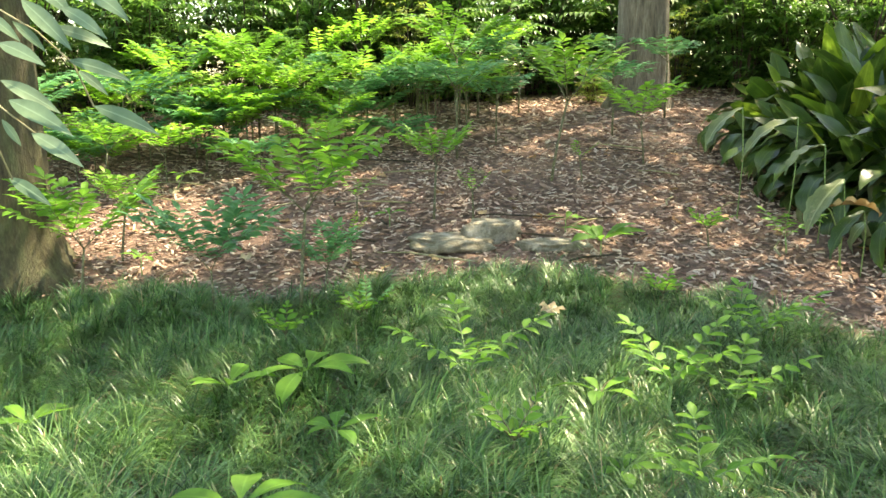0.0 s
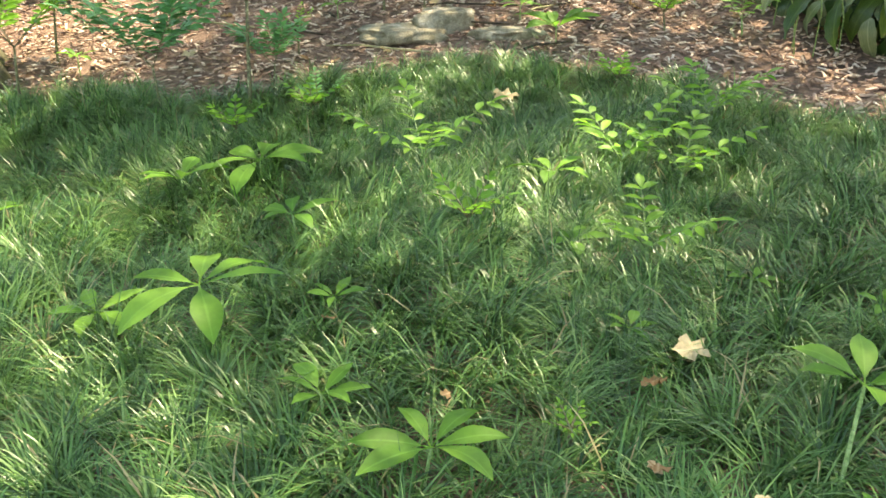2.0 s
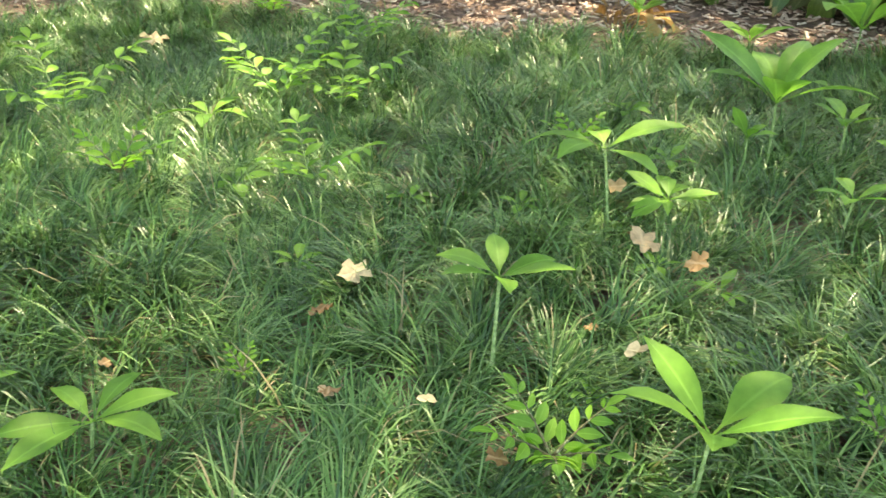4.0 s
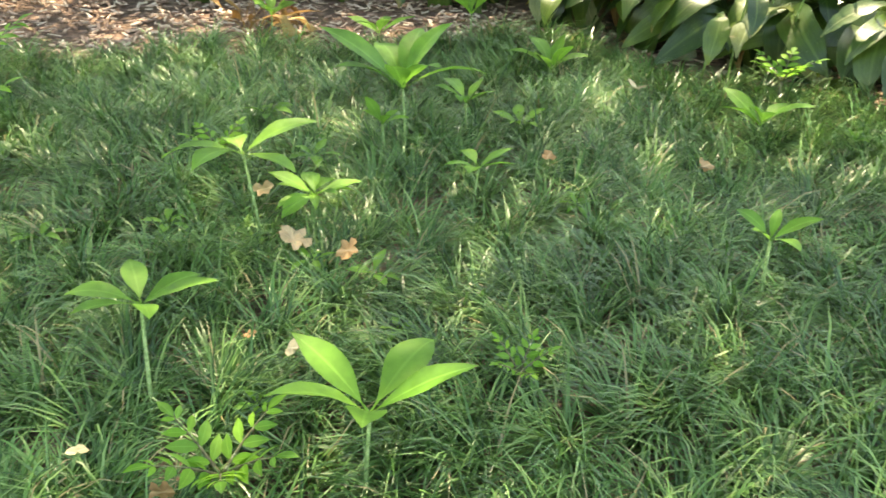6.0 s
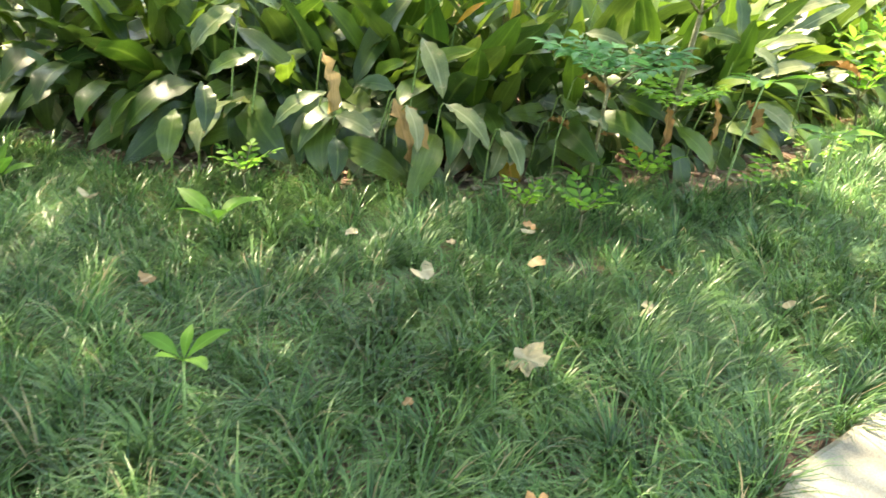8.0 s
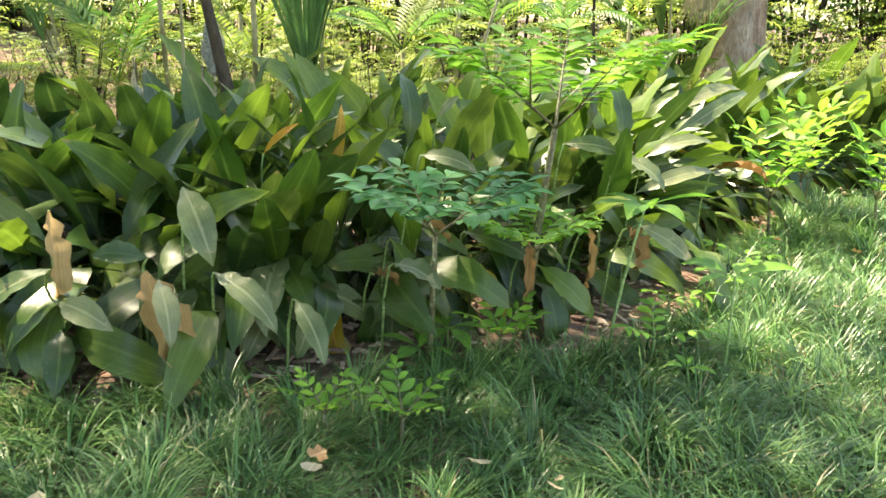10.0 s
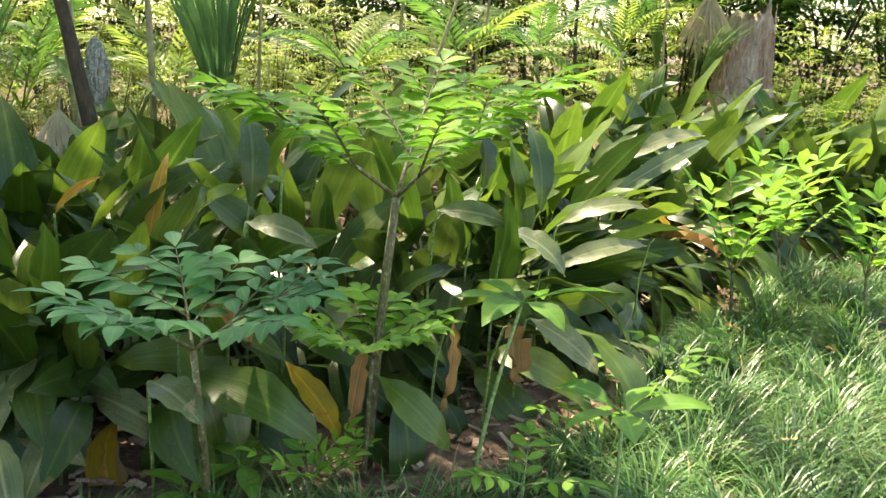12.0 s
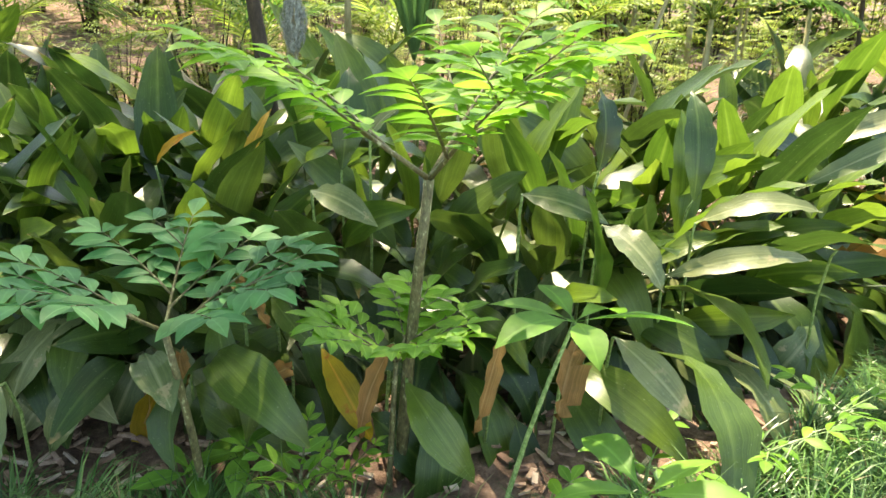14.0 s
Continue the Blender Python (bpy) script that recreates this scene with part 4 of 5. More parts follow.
for i in range(6):
    x, y = rng.uniform(0.4, 3.2), rng.uniform(9.6, 12.6)
    forked_plant(x, y, rng.uniform(0.3, 0.9), rng.uniform(0.7, 1.1), 0, 0, rng.uniform(0, 120), 40, BLUE_LEAFLETS, STEM, "forked green plant near the tree on the bank", "forked plants on the bank", False, 0.9, leaf=0.13)


# ---- trees ----
def tree(x, y, radius, height, lean, material, label, crown, flare=1.5, seed=1, gaps=()):
    """Ridged trunk with roots flaring at the foot, limbs, and a wide unseen crown of leaf clumps, added for its shade,
    with gaps that let sun through.
    """
    r = random.Random(seed)
    ob = thing("tree", x, y, label, "tree")
    s = Shape()
    n, sides = 40, 40
    for i in range(n + 1):
        q = i / n
        z = -0.15 + (height + 0.15) * q
        R = radius * ((1 + (flare - 1) * math.exp(-max(0, z) / 0.28)) * (1 - 0.35 * q))
        for j in range(sides):
            a = 2 * math.pi * j / sides
            ridge = 0.11 * abs(noise.noise((math.cos(a) * 6.5, math.sin(a) * 6.5, z * 0.55 + seed))) + 0.03 * noise.noise((math.cos(a) * 14, math.sin(a) * 14, z * 3))
            root = 0.35 * math.exp(-max(0, z) / 0.16) * max(0, math.cos(a * 5 + seed)) * radius
            rr = R * (0.97 + 1.5 * ridge) + root
            s.v.append((rr * math.cos(a) + lean[0] * z, rr * math.sin(a) + lean[1] * z, z))
            s.uv.append((j / sides, z))
    for i in range(n):
        for j in range(sides):
            a, b = i * sides + j, i * sides + (j + 1) % sides
            s.f.append((a, b, b + sides, a + sides))
    part("trunk", s.mesh("trunk", material), ob)
    cx, cy, R, z0, z1, clumps = crown
    top = Vector((lean[0] * height, lean[1] * height, height))
    lv = Shape()
    for k in range(9):
        a = k * 2.4 + seed
        end = Vector((cx + R * 0.6 * math.cos(a), cy + R * 0.6 * math.sin(a), r.uniform(z0, z1)))
        ls = Shape()
        pts = [top.lerp(end, q) + Vector((0, 0, 0.9 * math.sin(math.pi * q))) for q in (0, 0.2, 0.4, 0.6, 0.8, 1)]
        tube_into(ls, pts, [radius * 0.2 * (1 - 0.85 * q) for q in (0, 0.2, 0.4, 0.6, 0.8, 1)], 8)
        part("limb", ls.mesh("limb", material), ob)
    for k in range(clumps):
        a, q = r.uniform(0, 6.283), math.sqrt(r.random())
        c = Vector((cx + R * q * math.cos(a), cy + R * q * math.sin(a), r.uniform(z0, z1)))
        if noise.noise((c.x * 0.35 + seed, c.y * 0.35, 0.5)) < (-0.42 if seed == 2 else -0.75):
            continue
        if any(math.hypot(c.x - gx, c.y - gy) < gr for gx, gy, gr in gaps):
            continue
        size = r.uniform(0.35, 0.8)
        tone = r.uniform(0.1, 0.9)
        for i in range(26):
            p = c + Vector((r.gauss(0, size * 0.6), r.gauss(0, size * 0.6), r.gauss(0, size * 0.35)))
            m = pose(p.x, p.y, p.z, r.uniform(-50, 50), r.uniform(-50, 50), r.uniform(0, 360))
            leaf_into(lv, m, r.uniform(0.16, 0.28), r.uniform(0.07, 0.12), 0.5, 0.2, 2, u=min(0.99, max(0.01, tone + r.gauss(0, 0.15))))
    crown_ob = part("crown", lv.mesh("crown", CROWN_LEAF), ob)
    return ob


# Unseen crowns, offset to shade the bed; the gaps let chosen sun patches through.
TREE_A = tree(-3.43, 6.1, 0.4, 5.5, (0.0, 0.02), BARK_MOSSY, "thick mossy tree trunk beside the mulch bank", (3.2, -0.8, 7.0, 6.0, 9.0, 800), 1.35, 2, ((4.1, -0.3, 1.25), (3.6, 4.0, 1.5), (7.3, 0.0, 0.6), (5.1, -1.5, 0.7)))
TREE_B = tree(2.87, 12.0, 0.38, 6.5, (-0.01, 0.0), BARK, "tall tree with furrowed grey brown bark on the bank", (2.5, -4.5, 7.6, 7.5, 10.5, 1400), 1.25, 5, ((7.8, -10.4, 1.7), (2.0, -2.0, 1.2), (4.2, -3.6, 0.9), (0.4, -3.2, 0.8), (-1.7, -5.8, 1.3), (1.55, -5.4, 0.7), (-0.65, -6.9, 0.75), (-2.2, -1.4, 1.5)))


# ---- shrubs of the thicket ----
def shrub_meshes(seed, height, radius, count, leaf, material):
    r = random.Random(seed)
    st, lv = Shape(), Shape()
    stems = []
    for k in range(7):
        a = k * 2.4
        tip = Vector((radius * 0.7 * math.cos(a) * r.uniform(0.3, 1), radius * 0.7 * math.sin(a) * r.uniform(0.3, 1), height * r.uniform(0.6, 1)))
        pts = [Vector((0.06 * math.cos(a), 0.06 * math.sin(a), -0.05)), tip * 0.4 + Vector((0, 0, height * 0.1)), tip]
        tube_into(st, pts, [0.022, 0.015, 0.005], 5)
        stems.append(pts)
    twigs = count // 14
    for k in range(twigs):
        pts = r.choice(stems)
        p, d = curve_at(pts, r.uniform(0.03, 1))
        a = r.uniform(0, 6.283)
        way = Vector((math.cos(a), math.sin(a), r.uniform(-0.1, 0.8))).normalized()
        L = r.uniform(0.3, 0.7) * radius
        tone = r.uniform(0.05, 0.95)
        for i in range(14):
            q = 0.15 + 0.85 * i / 13
            c = p + way * (L * q) + Vector((0, 0, -0.18 * L * q * q))
            side = Vector((-way.y, way.x, 0)) * (1 if i % 2 else -1)
            m = frame_of(c, way * 0.6 + side + Vector((0, 0, r.uniform(-0.3, 0.4))))
            leaf_into(lv, m, leaf * r.uniform(0.7, 1.2), leaf * r.uniform(0.26, 0.36), 0.7, 0.2, 3, u=min(0.99, max(0.01, tone + r.gauss(0, 0.12))))
    return st.mesh("branchwork", DARK_WOOD), lv.mesh("crown", material)


def shrub(kind, x, y, turn, scale, label):
    ob = thing("shrub", x, y, label, "shrub", "thicket behind the beds", turn=turn)
    part("branchwork", kind[0], ob, Matrix.Scale(scale, 4))
    part("crown", kind[1], ob, Matrix.Scale(scale, 4))
    return ob


SHRUBS = [shrub_meshes(1, 2.2, 1.1, 1500, 0.2, SHRUB_LEAF), shrub_meshes(2, 2.6, 1.2, 1500, 0.24, SHRUB_LEAF), shrub_meshes(3, 1.6, 1.0, 1300, 0.15, SHRUB_LEAF)]
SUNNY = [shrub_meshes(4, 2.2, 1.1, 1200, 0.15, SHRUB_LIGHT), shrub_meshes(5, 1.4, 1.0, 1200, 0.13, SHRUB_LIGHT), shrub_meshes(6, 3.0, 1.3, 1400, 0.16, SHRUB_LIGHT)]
# the dark thicket beyond the bank
for i in range(26):
    x = -9.5 + 0.6 * i + rng.uniform(-0.3, 0.3)
    shrub(SHRUBS[i % 3], x, 14.3 + rng.uniform(-0.8, 0.8) + (1.0 if 1.5 < x < 4.5 else 0), rng.uniform(0, 360), rng.uniform(0.9, 1.3), "dark green leafy shrub in the thicket")
for i in range(22):
    shrub(SHRUBS[(i + 1) % 3], -14 + 1.25 * i, 17.5 + rng.uniform(-1, 1), rng.uniform(0, 360), rng.uniform(1.6, 2.3), "tall dark green shrub in the thicket")
for i in range(9):
    shrub(SUNNY[i % 3], -7.5 + 1.4 * i, 13.2 + rng.uniform(-0.5, 0.5), rng.uniform(0, 360), rng.uniform(0.4, 0.7), "low light green shrub on the bank")
for i in range(12):
    shrub(SHRUBS[i % 3], rng.uniform(4.4, 10.0), rng.uniform(11.0, 15.5), rng.uniform(0, 360), rng.uniform(0.9, 1.5), "dark green leafy shrub in the thicket")
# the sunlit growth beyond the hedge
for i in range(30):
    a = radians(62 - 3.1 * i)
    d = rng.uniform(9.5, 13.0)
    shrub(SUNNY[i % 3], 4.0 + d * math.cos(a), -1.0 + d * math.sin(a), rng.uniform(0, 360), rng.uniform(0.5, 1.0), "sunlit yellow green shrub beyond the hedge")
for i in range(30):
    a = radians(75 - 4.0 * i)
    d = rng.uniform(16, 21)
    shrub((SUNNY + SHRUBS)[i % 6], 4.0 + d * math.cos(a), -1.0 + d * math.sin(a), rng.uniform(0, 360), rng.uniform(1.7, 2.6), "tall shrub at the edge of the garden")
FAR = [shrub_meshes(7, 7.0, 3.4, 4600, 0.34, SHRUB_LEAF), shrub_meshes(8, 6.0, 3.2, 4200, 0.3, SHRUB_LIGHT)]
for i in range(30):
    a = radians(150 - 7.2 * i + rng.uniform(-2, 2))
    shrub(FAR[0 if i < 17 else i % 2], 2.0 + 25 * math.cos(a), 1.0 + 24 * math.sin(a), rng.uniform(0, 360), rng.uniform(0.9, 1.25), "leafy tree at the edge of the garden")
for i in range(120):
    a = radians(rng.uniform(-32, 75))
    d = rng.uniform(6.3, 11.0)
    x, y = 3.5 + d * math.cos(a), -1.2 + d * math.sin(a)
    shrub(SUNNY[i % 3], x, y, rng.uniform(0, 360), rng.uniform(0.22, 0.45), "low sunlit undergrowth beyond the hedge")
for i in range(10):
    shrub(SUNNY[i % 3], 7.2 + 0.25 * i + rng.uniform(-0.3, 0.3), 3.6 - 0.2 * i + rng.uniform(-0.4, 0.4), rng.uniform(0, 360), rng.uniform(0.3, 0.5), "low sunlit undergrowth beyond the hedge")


# ---- palms, canes and the dark trunk beyond the hedge ----
def frond_mesh(length, pairs, leaf, width, droop, material, name="frond"):
    s = Shape()
    pts, y, z = [], 0.0, 0.0
    for i in range(11):
        pts.append(Vector((0, y, z)))
        a = 0.0 - droop * (i / 10) ** 1.3
        y, z = y + length / 10 * math.cos(a), z + length / 10 * math.sin(a)
    tube_into(s, pts, [0.009 * (1 - 0.85 * i / 10) for i in range(11)], 5, u=0.6)
    for i in range(pairs):
        q = 0.18 + 0.8 * i / (pairs - 1)
        p, d = curve_at(pts, q)
        L = leaf * math.sin(math.pi * (0.2 + 0.72 * q))
        for side in (-1, 1):
            leaf_into(s, frame_of(p, d * 0.9 + Vector((side, 0, 0.15))), L, width, 0.6, 0.2, 3, u=rng.uniform(0.1, 0.9))
    return s.mesh(name, material)


def fan_mesh(length, segments, spread, material, droop=0.25, name="fan"):
    s = Shape()
    for i in range(segments):
        a = radians(spread) * (i / (segments - 1) - 0.5)
        m = frame_of((0, 0, 0), (math.sin(a), math.cos(a), 0.1 * math.sin(i * 2.3)))
        leaf_into(s, m, length * (0.85 + 0.15 * math.cos(a)), length * (0.036 if material == FAN_LEAF else 0.06), droop, 0.5, 5, peak=0.5)
    return s.mesh(name, material)


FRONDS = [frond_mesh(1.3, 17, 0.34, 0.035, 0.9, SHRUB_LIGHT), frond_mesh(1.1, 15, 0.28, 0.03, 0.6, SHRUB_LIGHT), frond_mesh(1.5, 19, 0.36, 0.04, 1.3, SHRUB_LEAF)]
FANS = [fan_mesh(1.25, 13, 22, FAN_LEAF), fan_mesh(1.1, 13, 30, FAN_LEAF, 0.35)]
DRY_FANS = [fan_mesh(0.75, 17, 62, FAN_DRY, 0.3), fan_mesh(0.42, 13, 75, FAN_DRY, 0.9)]


def small_palm(x, y, height, count, scale, label="small palm with feathery arching fronds in the sun"):
    ob = thing("small_palm", x, y, label, "palm", "palms beyond the hedge", turn=rng.uniform(0, 360))
    s = Shape()
    tube_into(s, [(0, 0, -0.05), (0.02, 0, height * 0.5), (0.03, 0.01, height)], [0.035 * scale, 0.03 * scale, 0.025 * scale], 7)
    part("stem", s.mesh("stem", CANE), ob)
    for k in range(count):
        m = Matrix.Translation((0.03, 0.01, height)) @ pose(0, 0, 0, 0, 0, 360 * k / count + rng.uniform(-20, 20)) @ pose(0, 0, 0, rng.uniform(25, 75), 0, 0) @ Matrix.Scale(scale * rng.uniform(0.8, 1.1), 4)
        part("frond", rng.choice(FRONDS), ob, m)
    return ob


def fan_palm(x, y, height, count, scale, up=(35, 85)):
    ob = thing("fan_palm", x, y, "fan palm with stiff pleated leaves beyond the hedge", "palm", "palms beyond the hedge", turn=rng.uniform(0, 360))
    for k in range(count):
        yaw, tilt = 360 * k / count + rng.uniform(-25, 25), rng.uniform(*up)
        d = Vector((math.cos(radians(yaw)) * math.cos(radians(tilt)), math.sin(radians(yaw)) * math.cos(radians(tilt)), math.sin(radians(tilt))))
        s = Shape()
        tube_into(s, [(0, 0, -0.05), d * height * 0.5, d * height], [0.012, 0.009, 0.007], 5)
        st = part("leaf_stalk", s.mesh("leaf_stalk", GREEN_STEM), ob)
        part("fan", rng.choice(FANS), st, frame_of(d * height, d) @ Matrix.Scale(scale, 4))
    return ob


PALM_SPOTS = [(9.9, 0.55, 0.9, 9, 0.8), (10.6, -0.3, 1.0, 9, 0.9), (11.2, -1.0, 1.1, 9, 0.8), (9.3, 1.9, 0.7, 8, 0.9), (8.6, 2.8, 0.6, 8, 0.9), (12.3, 0.3, 1.6, 9, 1.0),
              (11.0, 2.6, 1.2, 9, 1.0), (12.8, -1.8, 1.2, 9, 0.9), (7.6, 4.6, 0.8, 8, 0.9), (9.6, 4.0, 1.0, 9, 1.0)]
for spot in PALM_SPOTS:
    small_palm(*spot)
for spot in [(8.3, 1.0, 0.75, 3, 0.95, (82, 89)), (13.0, -2.4, 1.0, 4, 0.8), (9.2, 3.6, 0.9, 4, 0.7)]:
    fan_palm(*spot)


def hanging_fan(x, y, z, mesh, turn, label):
    """A dead fan leaf hanging from a bent stalk that still stands in the ground."""
    ob = thing("dead_palm_leaf", x, y, label, "palm leaf")
    g = ground_z(x, y)
    s = Shape()
    tube_into(s, [(0.2, 0.1, -0.05), (0.14, 0.06, (z - g) * 0.6), (0.05, 0.02, z - g + 0.06), (0, 0, z - g)], [0.014, 0.012, 0.01, 0.008], 6)
    part("leaf_stalk", s.mesh("leaf_stalk", CANE), ob)
    part("fan", mesh, ob, Matrix.Translation((0, 0, z - g)) @ pose(0, 0, 0, 0, 0, turn) @ pose(0, 0, 0, -82, 0, 0))
    return ob


hanging_fan(12.67, -2.72, 2.2, DRY_FANS[0], 80, "bleached dead fan palm leaf hanging beside the stump")
hanging_fan(6.75, 1.62, 1.2, DRY_FANS[1], 20, "dead grey palm leaf drooping behind the hedge")
hanging_fan(6.9, 1.25, 1.15, DRY_FANS[1], -30, "dead grey palm leaf drooping behind the hedge")


def cane(x, y, height, lean, radius, material, label, kind_name="cane"):
    s = Shape()
    pts = [(lean[0] * q + 0.05 * math.sin(q * 5 + x), lean[1] * q + 0.04 * math.sin(q * 6 + y), -0.1 + (height + 0.1) * q) for q in (0, 0.15, 0.3, 0.45, 0.6, 0.75, 0.9, 1)]
    tube_into(s, pts, [radius * (1 - 0.5 * i / 7) for i in range(8)], 8, rough=0.3)
    return thing(kind_name, x, y, label, kind_name, "thin stems beyond the hedge", mesh=s.mesh(kind_name, material))


cane(6.85, 0.82, 3.2, (0.35, 1.0), 0.05, DARK_WOOD, "dark leaning sapling trunk behind the hedge", "sapling")
for x, y, hh, lx, ly in [(8.0, 1.9, 3.2, 0.1, 0.05), (8.6, 2.3, 3.4, -0.1, 0.1), (7.9, 1.25, 2.6, 0.1, 0.12), (9.2, -0.1, 2.6, 0.3, -0.55), (10.4, 0.2, 3.0, 0.0, 0.05), (11.0, -0.5, 3.2, 0.05, 0.0),
                         (11.4, -1.4, 3.0, 0.0, 0.1), (12.0, -2.2, 3.2, 0.1, -0.1), (9.6, 1.2, 3.2, 0.0, 0.1), (10.0, 2.0, 3.4, 0.1, 0.0), (8.8, 3.4, 3.2, 0.0, 0.1), (12.6, -0.2, 3.4, 0.0, 0.0)]:
    cane(x, y, hh, (lx, ly), rng.uniform(0.012, 0.025), rng.choice((CANE, CANE, DARK_WOOD)), "thin upright stem in the sunlit thicket")

# the weathered stump
ss = Shape()
n, sides = 26, 36
for i in range(n + 1):
    q = i / n
    R = 0.25 + 0.6 * (1 - q) ** 2.6
    for j in range(sides):
        a = 2 * math.pi * j / sides
        rr = R * (1 + 0.28 * abs(noise.noise((math.cos(a) * 4, math.sin(a) * 4, q * 1.2))) + 0.14 * noise.noise((math.cos(a) * 9, math.sin(a) * 9, q * 5)))
        zz = -0.1 + 1.72 * q + (0.5 * noise.noise((math.cos(a) * 3, math.sin(a) * 3, 2)) if q > 0.85 else 0)
        ss.v.append((rr * math.cos(a), rr * math.sin(a), zz))
        ss.uv.append((j / sides, q))
ss.f = [(i * sides + j, i * sides + (j + 1) % sides, (i + 1) * sides + (j + 1) % sides, (i + 1) * sides + j) for i in range(n) for j in range(sides)]
ss.f.append(tuple(range(n * sides, (n + 1) * sides)))
thing("tree_stump", 13.1, -3.25, "pale weathered tree stump with a broken top", "tree stump", mesh=ss.mesh("tree_stump", STUMP))

# grey moss on a bent cane
mo = thing("moss_tuft", 7.64, 1.49, "grey hanging moss tuft on a thin stalk", "moss")
s = Shape()
tube_into(s, [(0.03, 0, -0.05), (0.02, 0, 0.6), (0, 0, 1.2)], [0.01, 0.009, 0.007], 6)
part("stalk", s.mesh("stalk", CANE), mo)
s = Shape()
for i in range(800):
    a, q = rng.uniform(0, 6.283), rng.random()
    r0 = 0.085 * math.sin(math.pi * (0.12 + 0.8 * q)) * rng.uniform(0.6, 1)
    z0 = 0.9 + 0.36 * q
    p = Vector((r0 * math.cos(a), r0 * math.sin(a), z0))
    leaf_into(s, frame_of(p, (math.cos(a) * 0.3, math.sin(a) * 0.3, -1)), rng.uniform(0.04, 0.1), 0.011, 0.8, 0.2, 3)
part("tuft", s.mesh("tuft", MOSS), mo)

# ---- on the mulch ----
def rock(x, y, sx, sy, sz, turn, seed, label):
    bm = bmesh.new()
    bmesh.ops.create_icosphere(bm, subdivisions=4, radius=1)
    for v in bm.verts:
        c = v.co.copy()
        k = 1 + 0.4 * noise.noise(c * 1.6 + Vector((seed, 0, 0))) + 0.14 * noise.noise(c * 5 + Vector((seed, 3, 0)))
        top = min(c.z * k, 0.55 + 0.1 * noise.noise(c * 2.5)) if c.z > 0 else c.z * k
        v.co = Vector((c.x * k * sx, c.y * k * sy, top * sz))
    me = bpy.data.meshes.new("stone")
    bm.to_mesh(me)
    bm.free()
    me.materials.append(STONE)
    me.polygons.foreach_set("use_smooth", [True] * len(me.polygons))
    ob = thing("stone", x, y, label, "stone", "stones on the mulch", turn=turn, mesh=me)
    ob.location.z += sz * 0.25
    return ob


rock(0.05, 6.4, 0.36, 0.22, 0.1, -8, 1, "pale flat lichen-covered stone on the mulch")
rock(0.4, 6.55, 0.24, 0.18, 0.17, 20, 4, "pale rounded stone with moss on the mulch")
rock(0.88, 6.3, 0.26, 0.16, 0.06, 4, 7, "low brownish flat stone sunk in mulch")
for k in range(34):
    x, y = rng.uniform(-3.0, 3.0), rng.uniform(5.9, 9.2)
    if inside(BED, x, y):
        continue
    s = Shape()
    L = rng.uniform(0.2, 0.9)
    tube_into(s, [(-L / 2, 0, 0.01), (-L / 5, 0.03 * L, 0.02), (L / 5, -0.04 * L, 0.02), (L / 2, 0.02, 0.01)], [0.008, 0.009, 0.007, 0.004], 6, rough=0.4)
    thing("stick", x, y, "thin brown dead stick lying on the mulch", "stick", "fallen sticks", z=ground_z(x, y) + 0.025, turn=rng.uniform(0, 180), mesh=s.mesh("stick", rng.choice((DARK_WOOD, CANE))))


# ---- fallen leaves ----
def dead_leaf_mesh(lobes, material, seed):
    r = random.Random(seed)
    n = lobes * 4
    s = Shape()
    s.v.append((0, 0, 0))
    s.uv.append((0.5, 0.5))
    for ring in (0.55, 1.0):
        for i in range(n):
            a = 2 * math.pi * i / n
            rad = ring * (0.62 + 0.38 * abs(math.cos(a * lobes / 2)) ** 1.6 * r.uniform(0.8, 1.1))
            x, y = rad * math.cos(a) * 0.5, rad * math.sin(a) * 0.42
            s.v.append((x, y, 0.22 * x * x * 4 * 0.4 + 0.08 * math.sin(7 * a + seed) * ring))
            s.uv.append((0.5 + x, 0.5 + y))
    for i in range(n):
        j = (i + 1) % n
        s.f += [(0, 1 + i, 1 + j), (1 + i, 1 + n + i, 1 + n + j, 1 + j)]
    return s.mesh("dead_leaf", material)


DEAD = [dead_leaf_mesh(5, DRY_LEAF, 1), dead_leaf_mesh(3, DRY_LEAF, 2), dead_leaf_mesh(2, DRY_LEAF, 3)]
DEAD_PALE = [dead_leaf_mesh(5, PALE_LEAF, 4), dead_leaf_mesh(2, PALE_LEAF, 5)]
def fallen_leaf(k, x, y, w, lift=0.155):
    me = (DEAD + DEAD_PALE)[k]
    ob = thing("dead_leaf", x, y, "pale curled dead leaf caught on the grass" if k > 2 else "brown curled dead leaf caught on the grass", "dead leaf", "fallen leaves", z=ground_z(x, y) + lift, mesh=me)
    ob.matrix_basis = ob.matrix_basis @ pose(0, 0, 0, rng.uniform(-25, 25), rng.uniform(-25, 25), rng.uniform(0, 360)) @ Matrix.Scale(w * 1.15, 4)
    return ob


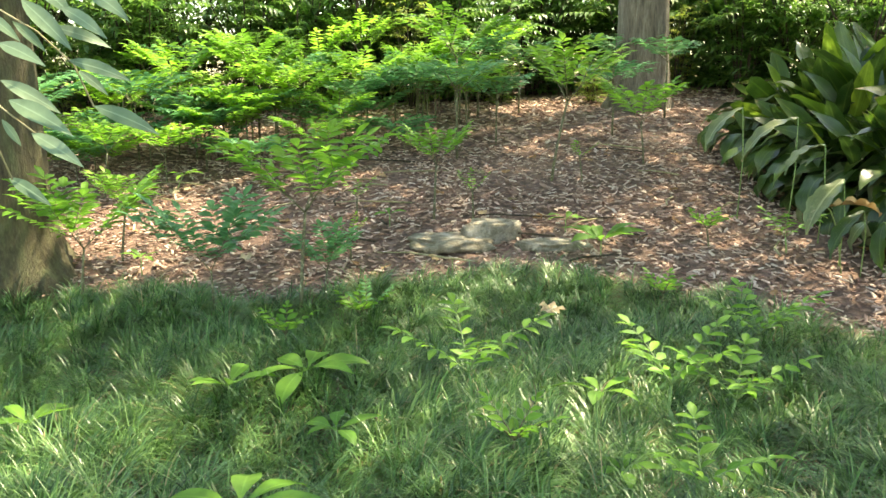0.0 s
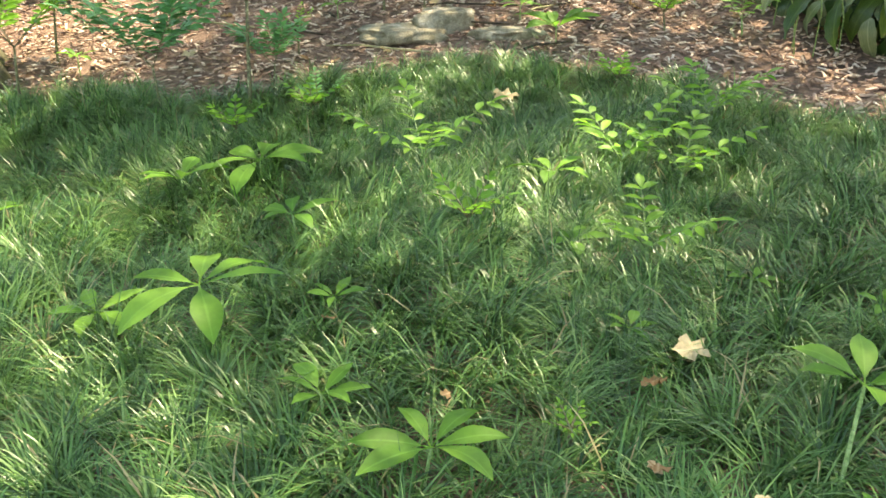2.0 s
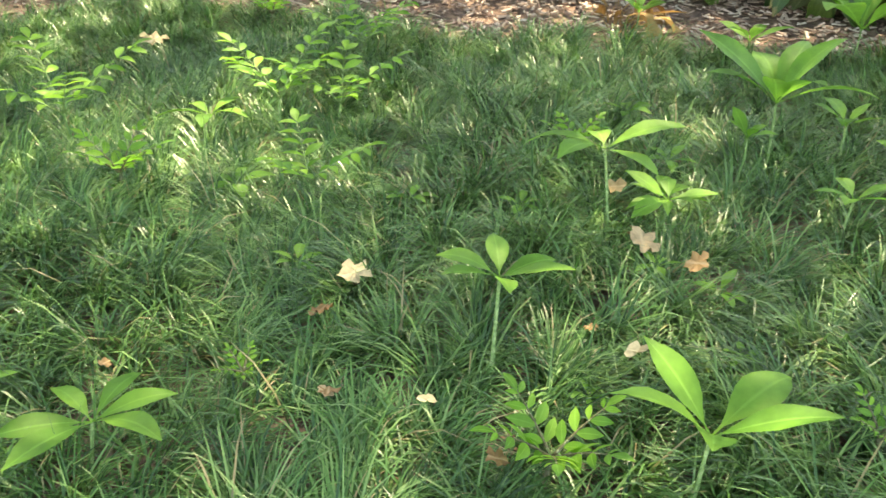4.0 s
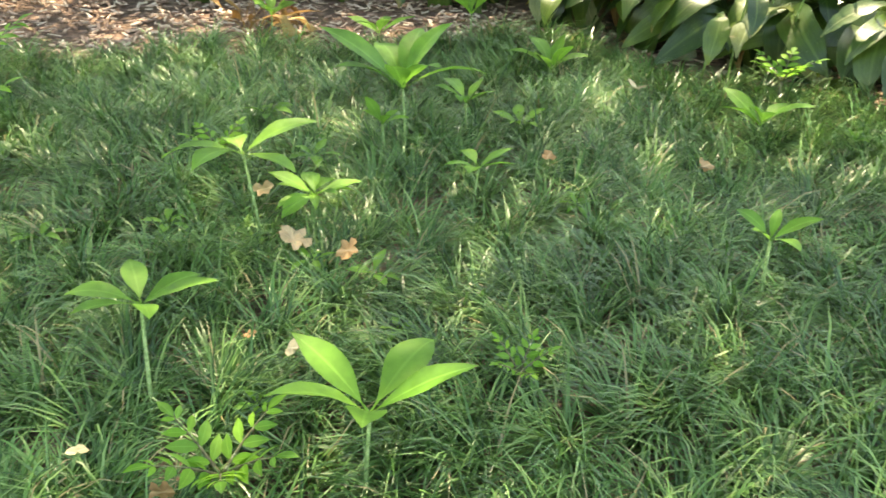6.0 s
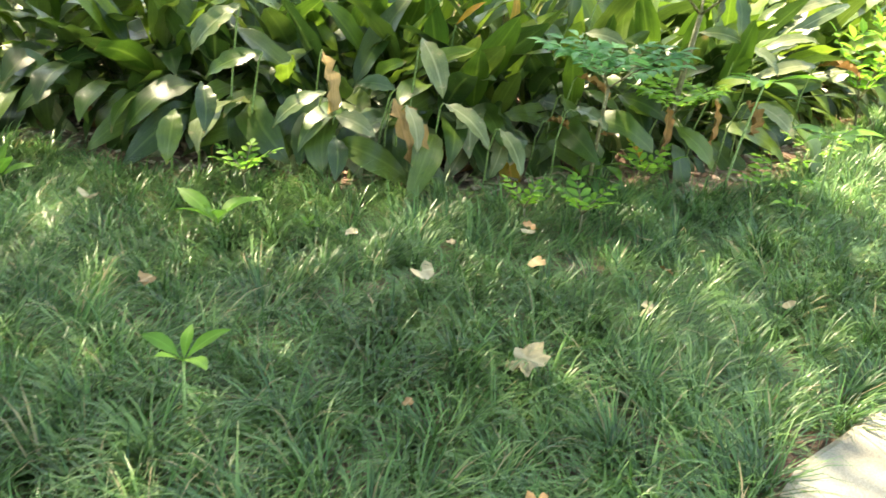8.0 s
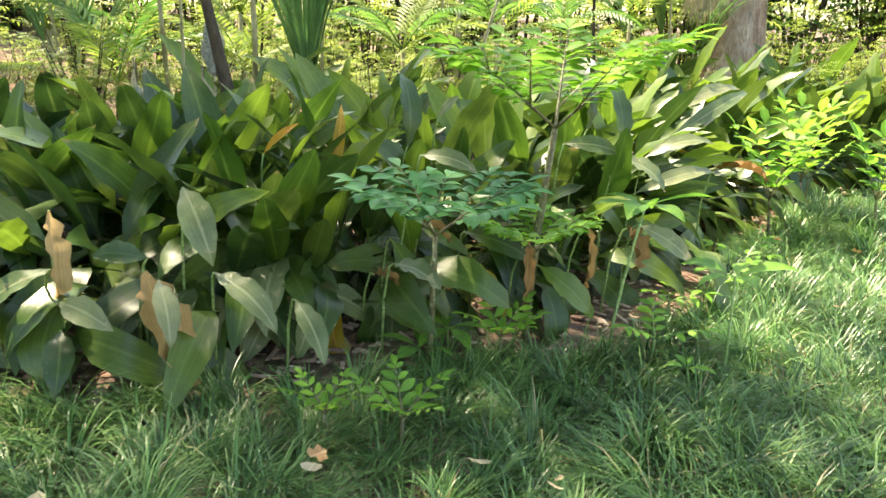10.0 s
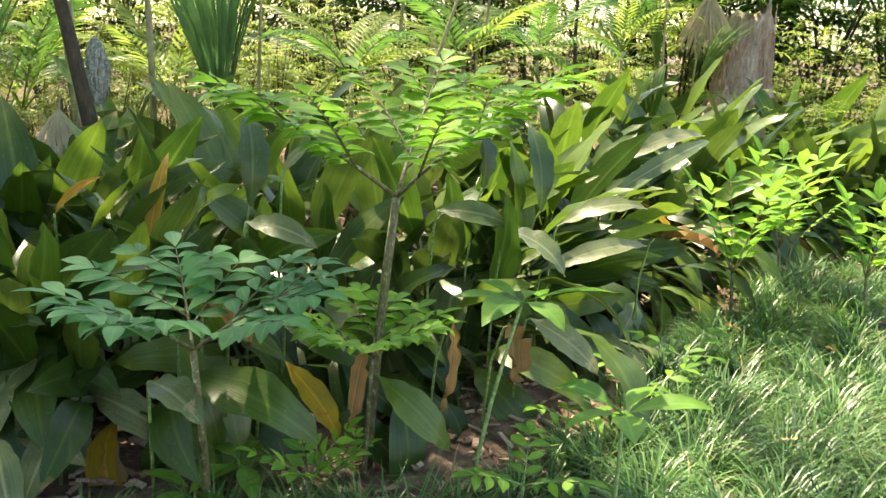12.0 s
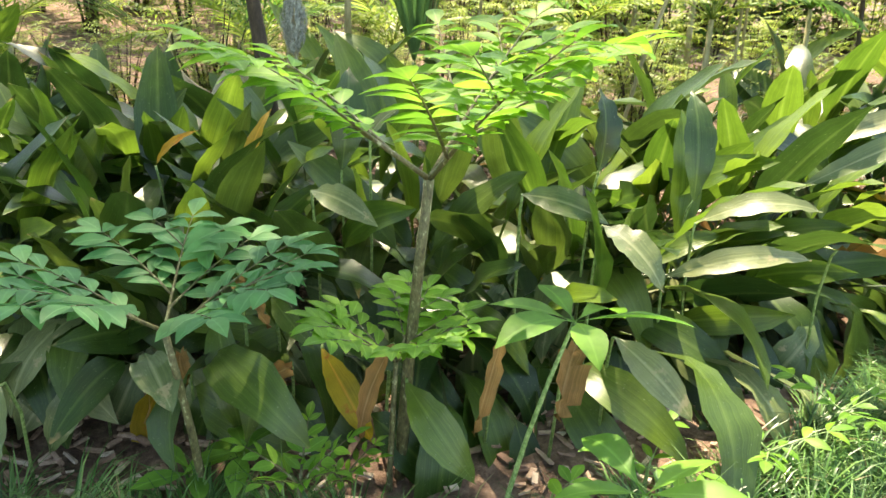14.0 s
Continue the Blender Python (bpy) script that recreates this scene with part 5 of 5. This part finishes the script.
for k, x, y, w in [
    (3, 0.84, 1.92, 0.112),
    (0, 0.69, 1.78, 0.08),
    (0, 1.72, 1.69, 0.126),
    (4, 0.79, 1.31, 0.04),
    (4, 1.35, 1.24, 0.055),
    (1, 0.59, 1.44, 0.055),
    (3, 0.66, 4.74, 0.16),
    (1, -0.23, 2.27, 0.053),
    (1, 0.12, 1.8, 0.038),
    (4, -0.36, 2.15, 0.047),
    (0, 1.31, 1.37, 0.043),
    (4, 0.81, 1.3, 0.037),
    (1, 0.6, 1.44, 0.058),
    (4, 3.08, 0.95, 0.068),
    (4, 3.71, 1.59, 0.086),
    (1, 2.79, 1.45, 0.06),
    (0, 0.86, 1.06, 0.067),
    (1, 1.87, 2.04, 0.093),
    (0, 1.78, 1.5, 0.088),
    (4, 1.37, 1.23, 0.054),
    (3, 3.02, -0.42, 0.147),
    (0, 2.36, -0.52, 0.092),
]:
    fallen_leaf(k, x, y, w)
for k, x, y, w in [
    (4, 3.48, 0.05, 0.088),
    (4, 3.76, 0.41, 0.087),
    (1, 3.11, 0.95, 0.069),
    (1, 2.68, -0.12, 0.041),
    (4, 3.73, 1.62, 0.079),
    (4, 4.05, -0.29, 0.064),
    (1, 3.75, -0.36, 0.077),
    (1, 2.19, -0.34, 0.049),
    (4, 3.46, -0.78, 0.049),
    (4, 4.07, -1.01, 0.047),
    (1, 4.12, -0.29, 0.077),
    (4, 4.16, -0.78, 0.072),
    (4, 4.11, -1.02, 0.045),
    (4, 3.53, 0.03, 0.071),
    (4, 3.52, -0.79, 0.068),
    (1, 3.86, -0.87, 0.077),
    (4, 3.72, -1.31, 0.046),
    (1, 3.82, 0, 0.051),
    (0, 6.69, -2.25, 0.088),
    (1, 6.54, -2.64, 0.064),
    (1, 5.68, -2.29, 0.058),
]:
    fallen_leaf(k, x, y, w)
for i in range(70):
    x, y = rng.uniform(-3.2, 3.4), rng.uniform(4.6, 9.0)
    if not inside(BED, x, y):
        fallen_leaf(rng.choice((0, 1, 2, 3)), x, y, rng.uniform(0.06, 0.13), 0.03)



# ---- low branch of the mossy tree, hanging into view ----
lb = Shape()
tx, ty, tz = TREE_A.matrix_basis.translation
off = Vector((tx, ty, tz))
tube_into(lb, [Vector(p) - off for p in [(-3.1, 5.75, 2.9), (-2.34, 4.19, 2.62), (-1.58, 2.63, 1.84)]], [0.03, 0.016, 0.008], 7)
tube_into(lb, [Vector(p) - off for p in [(-1.58, 2.63, 1.84), (-1.4, 2.6, 1.72), (-1.26, 2.59, 1.64), (-1.14, 2.56, 1.54), (-1.08, 2.54, 1.41)]], [0.0055, 0.003, 0.003, 0.003, 0.003], 5)
tube_into(lb, [Vector(p) - off for p in [(-1.58, 2.63, 1.84), (-1.47, 2.57, 1.58), (-1.37, 2.54, 1.41), (-1.26, 2.52, 1.33)]], [0.0055, 0.003, 0.003, 0.003], 5)
tube_into(lb, [Vector(p) - off for p in [(-1.47, 2.57, 1.58), (-1.4, 2.52, 1.34), (-1.33, 2.49, 1.19)]], [0.0055, 0.003, 0.003], 5)
tube_into(lb, [Vector(p) - off for p in [(-1.58, 2.63, 1.84), (-1.3, 2.62, 1.78), (-1.18, 2.61, 1.73)]], [0.0055, 0.003, 0.003], 5)
low = part("low_branch", lb.mesh("low_branch", CANE), TREE_A, None, "low thin branch with grey green leaves")
for a, b in [
    ((-1.28, 2.56, 1.73), (-1.13, 2.5, 1.61)),
    ((-1.17, 2.58, 1.71), (-1.03, 2.52, 1.64)),
    ((-1.34, 2.61, 1.67), (-1.26, 2.64, 1.59)),
    ((-1.33, 2.5, 1.6), (-1.18, 2.41, 1.56)),
    ((-1.14, 2.53, 1.55), (-0.97, 2.53, 1.51)),
    ((-1.16, 2.64, 1.52), (-1.07, 2.61, 1.46)),
    ((-1.1, 2.59, 1.41), (-0.91, 2.56, 1.35)),
    ((-1.38, 2.58, 1.49), (-1.22, 2.59, 1.41)),
    ((-1.35, 2.56, 1.43), (-1.15, 2.47, 1.36)),
    ((-1.27, 2.52, 1.33), (-1.11, 2.45, 1.26)),
    ((-1.38, 2.56, 1.37), (-1.34, 2.58, 1.29)),
    ((-1.36, 2.53, 1.19), (-1.23, 2.48, 1.13)),
    ((-1.19, 2.55, 1.65), (-1.04, 2.59, 1.61)),
    ((-1.45, 2.66, 1.7), (-1.34, 2.62, 1.63)),
    ((-1.28, 2.65, 1.79), (-1.14, 2.55, 1.71)),
    ((-1.12, 2.65, 1.77), (-0.97, 2.54, 1.7)),
]:
    run = Vector(b) - Vector(a)
    lf = Shape()
    leaf_into(lf, Matrix.Identity(4), run.length * 1.1, run.length * 0.3, 0.3, 0.2, 8, peak=0.45)
    part("leaf", lf.mesh("leaf", GREY_LEAF), low, frame_of(Vector(a) - off, run, (0.1, -0.75, 0.6)))



STALK_DRY = hedge_leaf("leaf", ASPID_DRY, 0.3, 0.4, 0.05, 0.4, 0.6, 0.05, 0.4)
# the withered clump at the corner of the bed
wc = thing("withered_clump", 3.42, 4.12, "withered brown clump of dry leaf stalks on the mulch", "plant")
for k in range(30):
    yaw = rng.gauss(-10, 70)
    tilt = rng.uniform(5, 60)
    me = rng.choice(DRY + [STALK_DRY])
    part("dry_leaf", me, wc, pose(0.08 * math.cos(k), 0.08 * math.sin(k), -0.02, 0, 0, yaw - 90) @ pose(0, 0, 0, 90 - tilt, 0, 0) @ Matrix.Scale(rng.uniform(0.7, 1.1), 4))
